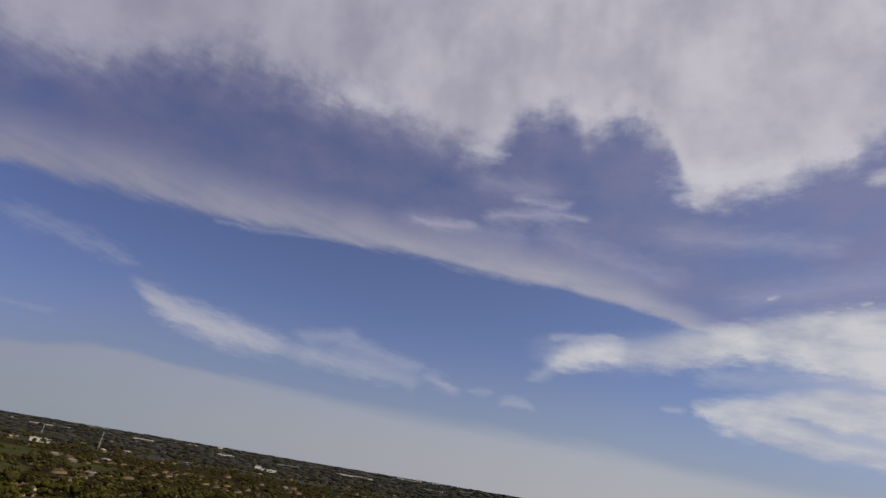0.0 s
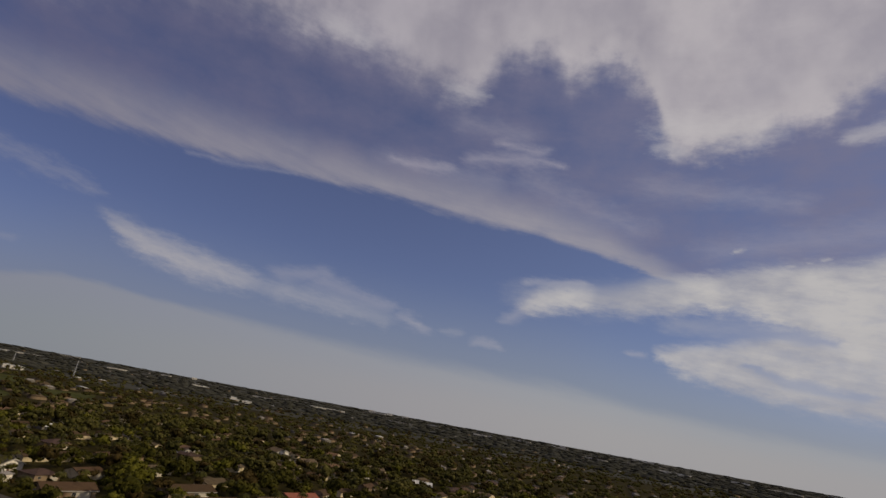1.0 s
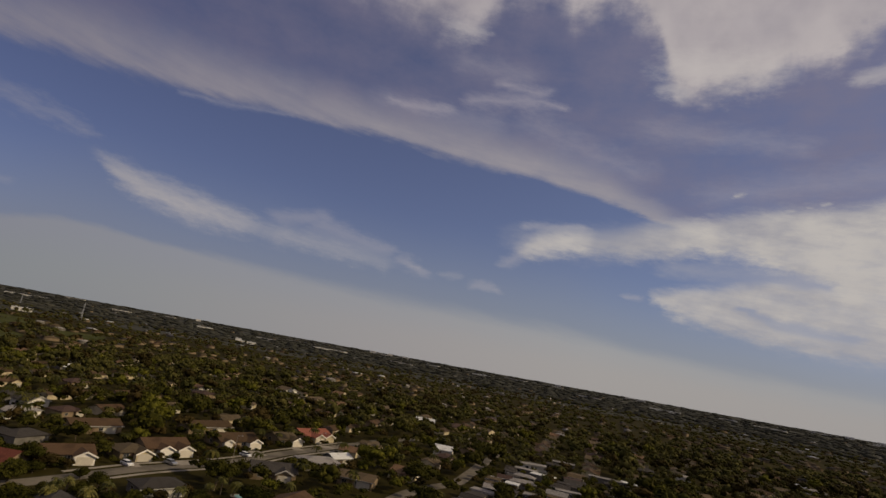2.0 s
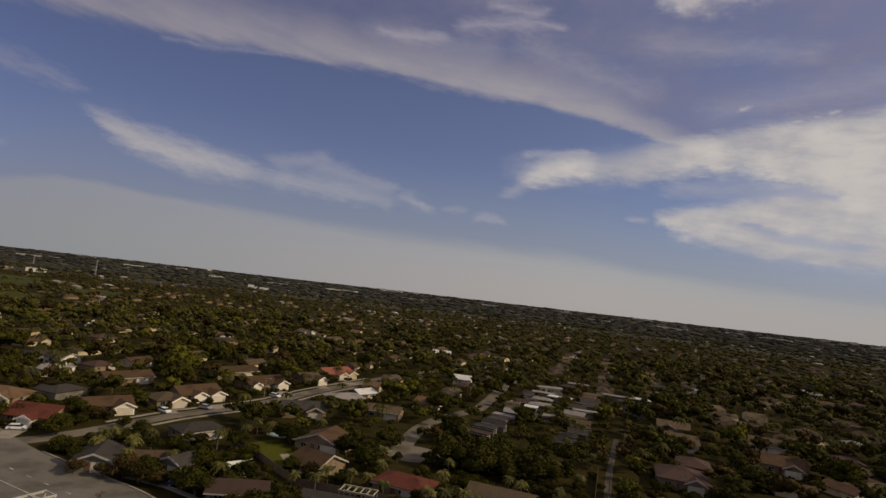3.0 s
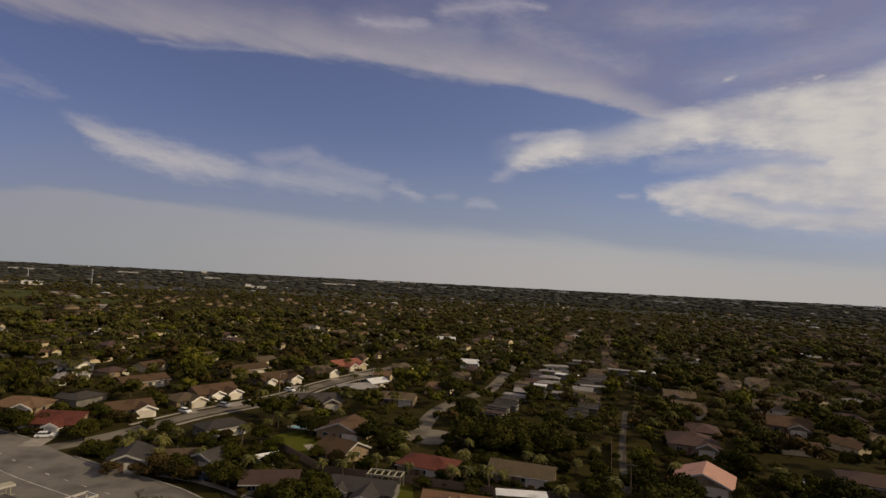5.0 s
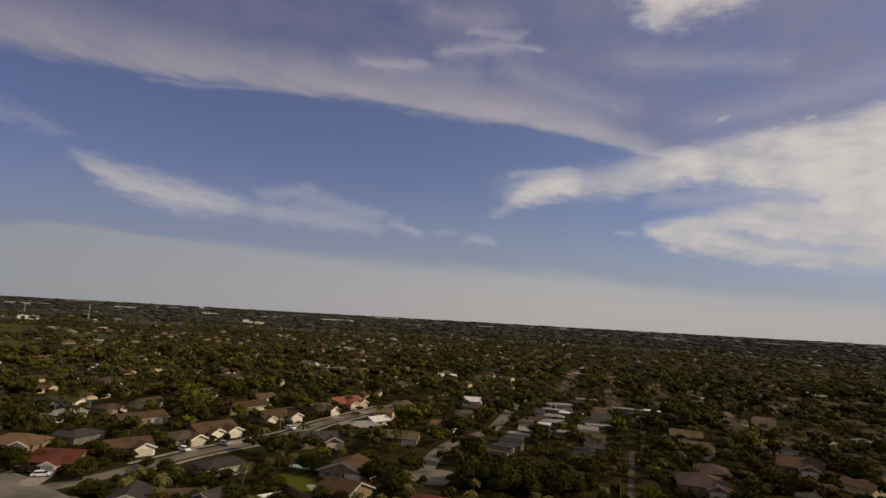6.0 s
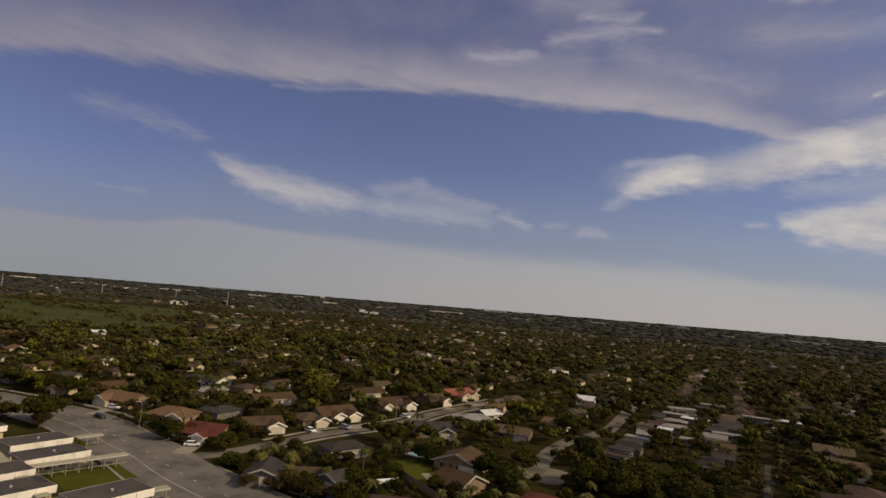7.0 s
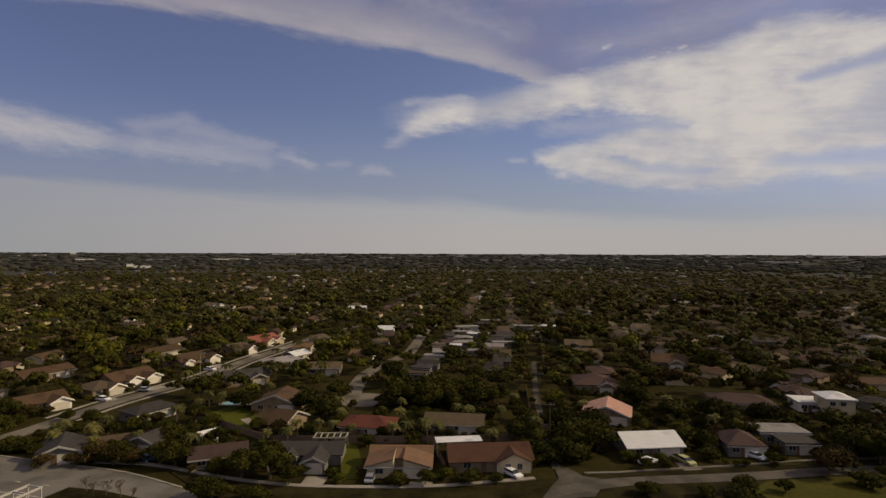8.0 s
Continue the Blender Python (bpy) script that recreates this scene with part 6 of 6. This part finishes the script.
# ---- things far off ----
def mast(x, y, high, wide=1.4):
    top = new("radio_mast")
    z = land(math.hypot(x, y))
    for a in range(3):
        bm = bmesh.new()
        c, s = math.cos(a * 2.094), math.sin(a * 2.094)
        tube(bm, (c * wide, s * wide, -0.2), (c * wide * 0.5, s * wide * 0.5, high), 0.32, 0.2, 4)
        part("leg", bm, M_METAL, top)
    for k in range(int(high / 4)):
        for a in range(3):
            c, s, c2, s2 = math.cos(a * 2.094), math.sin(a * 2.094), math.cos((a + 1) * 2.094), math.sin((a + 1) * 2.094)
            w0, w1 = wide * (1 - 0.5 * k * 4 / high), wide * (1 - 0.5 * (k * 4 + 4) / high)
            bm = bmesh.new()
            tube(bm, (c * w0, s * w0, k * 4), (c2 * w1, s2 * w1, k * 4 + 4), 0.12, 0.12, 3)
            part("brace", bm, M_METAL, top)
    top.matrix_world = pose(x, y, z)
    return tagged(top, "thin grey lattice mast rising over far trees", "mast", "far masts")


for x, y, high in ((-728, 1116, 36), (-1315.8, 1066.5, 34), (-1290.2, 1062.1, 34), (-1144.1, 1203.8, 24), (-1092.2, 1417.6, 26)):
    mast(x, y, high)


def hall(x, y, yaw, w, d, h, words, roof="white"):
    """A large low building far off, with a parapet, bays and plant on its roof."""
    top = new("warehouse")
    part("wall", boxed((-w / 2, w / 2, -d / 2, d / 2, 0, h)), M_WHITE, top)
    part("roof", boxed((-w / 2 - 0.5, w / 2 + 0.5, -d / 2 - 0.5, d / 2 + 0.5, h, h + 0.8)), ROOFS[roof], top)
    for k in range(int(w / 14)):
        part("window", boxed((-w / 2 + 4 + k * 14, -w / 2 + 12 + k * 14, -d / 2 - 0.15, -d / 2 + 0.05, h * 0.3, h * 0.62)), M_GLASS, top)
    for k in (-0.3, 0.2):
        part("plant_box", boxed((k * w - 2, k * w + 2, -2, 2, h + 0.8, h + 2.4)), M_METAL, top)
    top.matrix_world = pose(x, y, land(math.hypot(x, y)), 0, 0, yaw)
    return tagged(top, words, "warehouse", "far halls")


hall(-543, 1560, 20, 52, 18, 6, "white flat roofed building beyond the trees")
hall(-567, 1560, 20, 16, 14, 10, "tall white wing of a far building")
hall(-814.5, 1067.9, 40, 34, 16, 6, "pale clubhouse beyond the golf course")
far_rng = random.Random(21)
for k in range(30):
    a = radians(-56 + 3.75 * k + far_rng.uniform(-1, 1))
    r = far_rng.choice((2700, 3100, 3400, 3800, 4200)) + far_rng.uniform(-150, 150)
    hall(r * math.sin(a), r * math.cos(a), -math.degrees(a) + far_rng.uniform(-15, 15), far_rng.uniform(40, 170), 30, far_rng.uniform(3, 5.5), "long pale flat roofed hall near the horizon", far_rng.choice(("white", "light_grey", "white")))
for k in range(9):  # a few taller blocks on the skyline
    a = radians((-7, -5.2, -3.6, 36, 38, 44, 46.5, 12, -24)[k])
    r = 4250
    hall(r * math.sin(a), r * math.cos(a), -math.degrees(a), far_rng.uniform(24, 46), 24, far_rng.uniform(9, 15), "small pale tower block on the skyline")
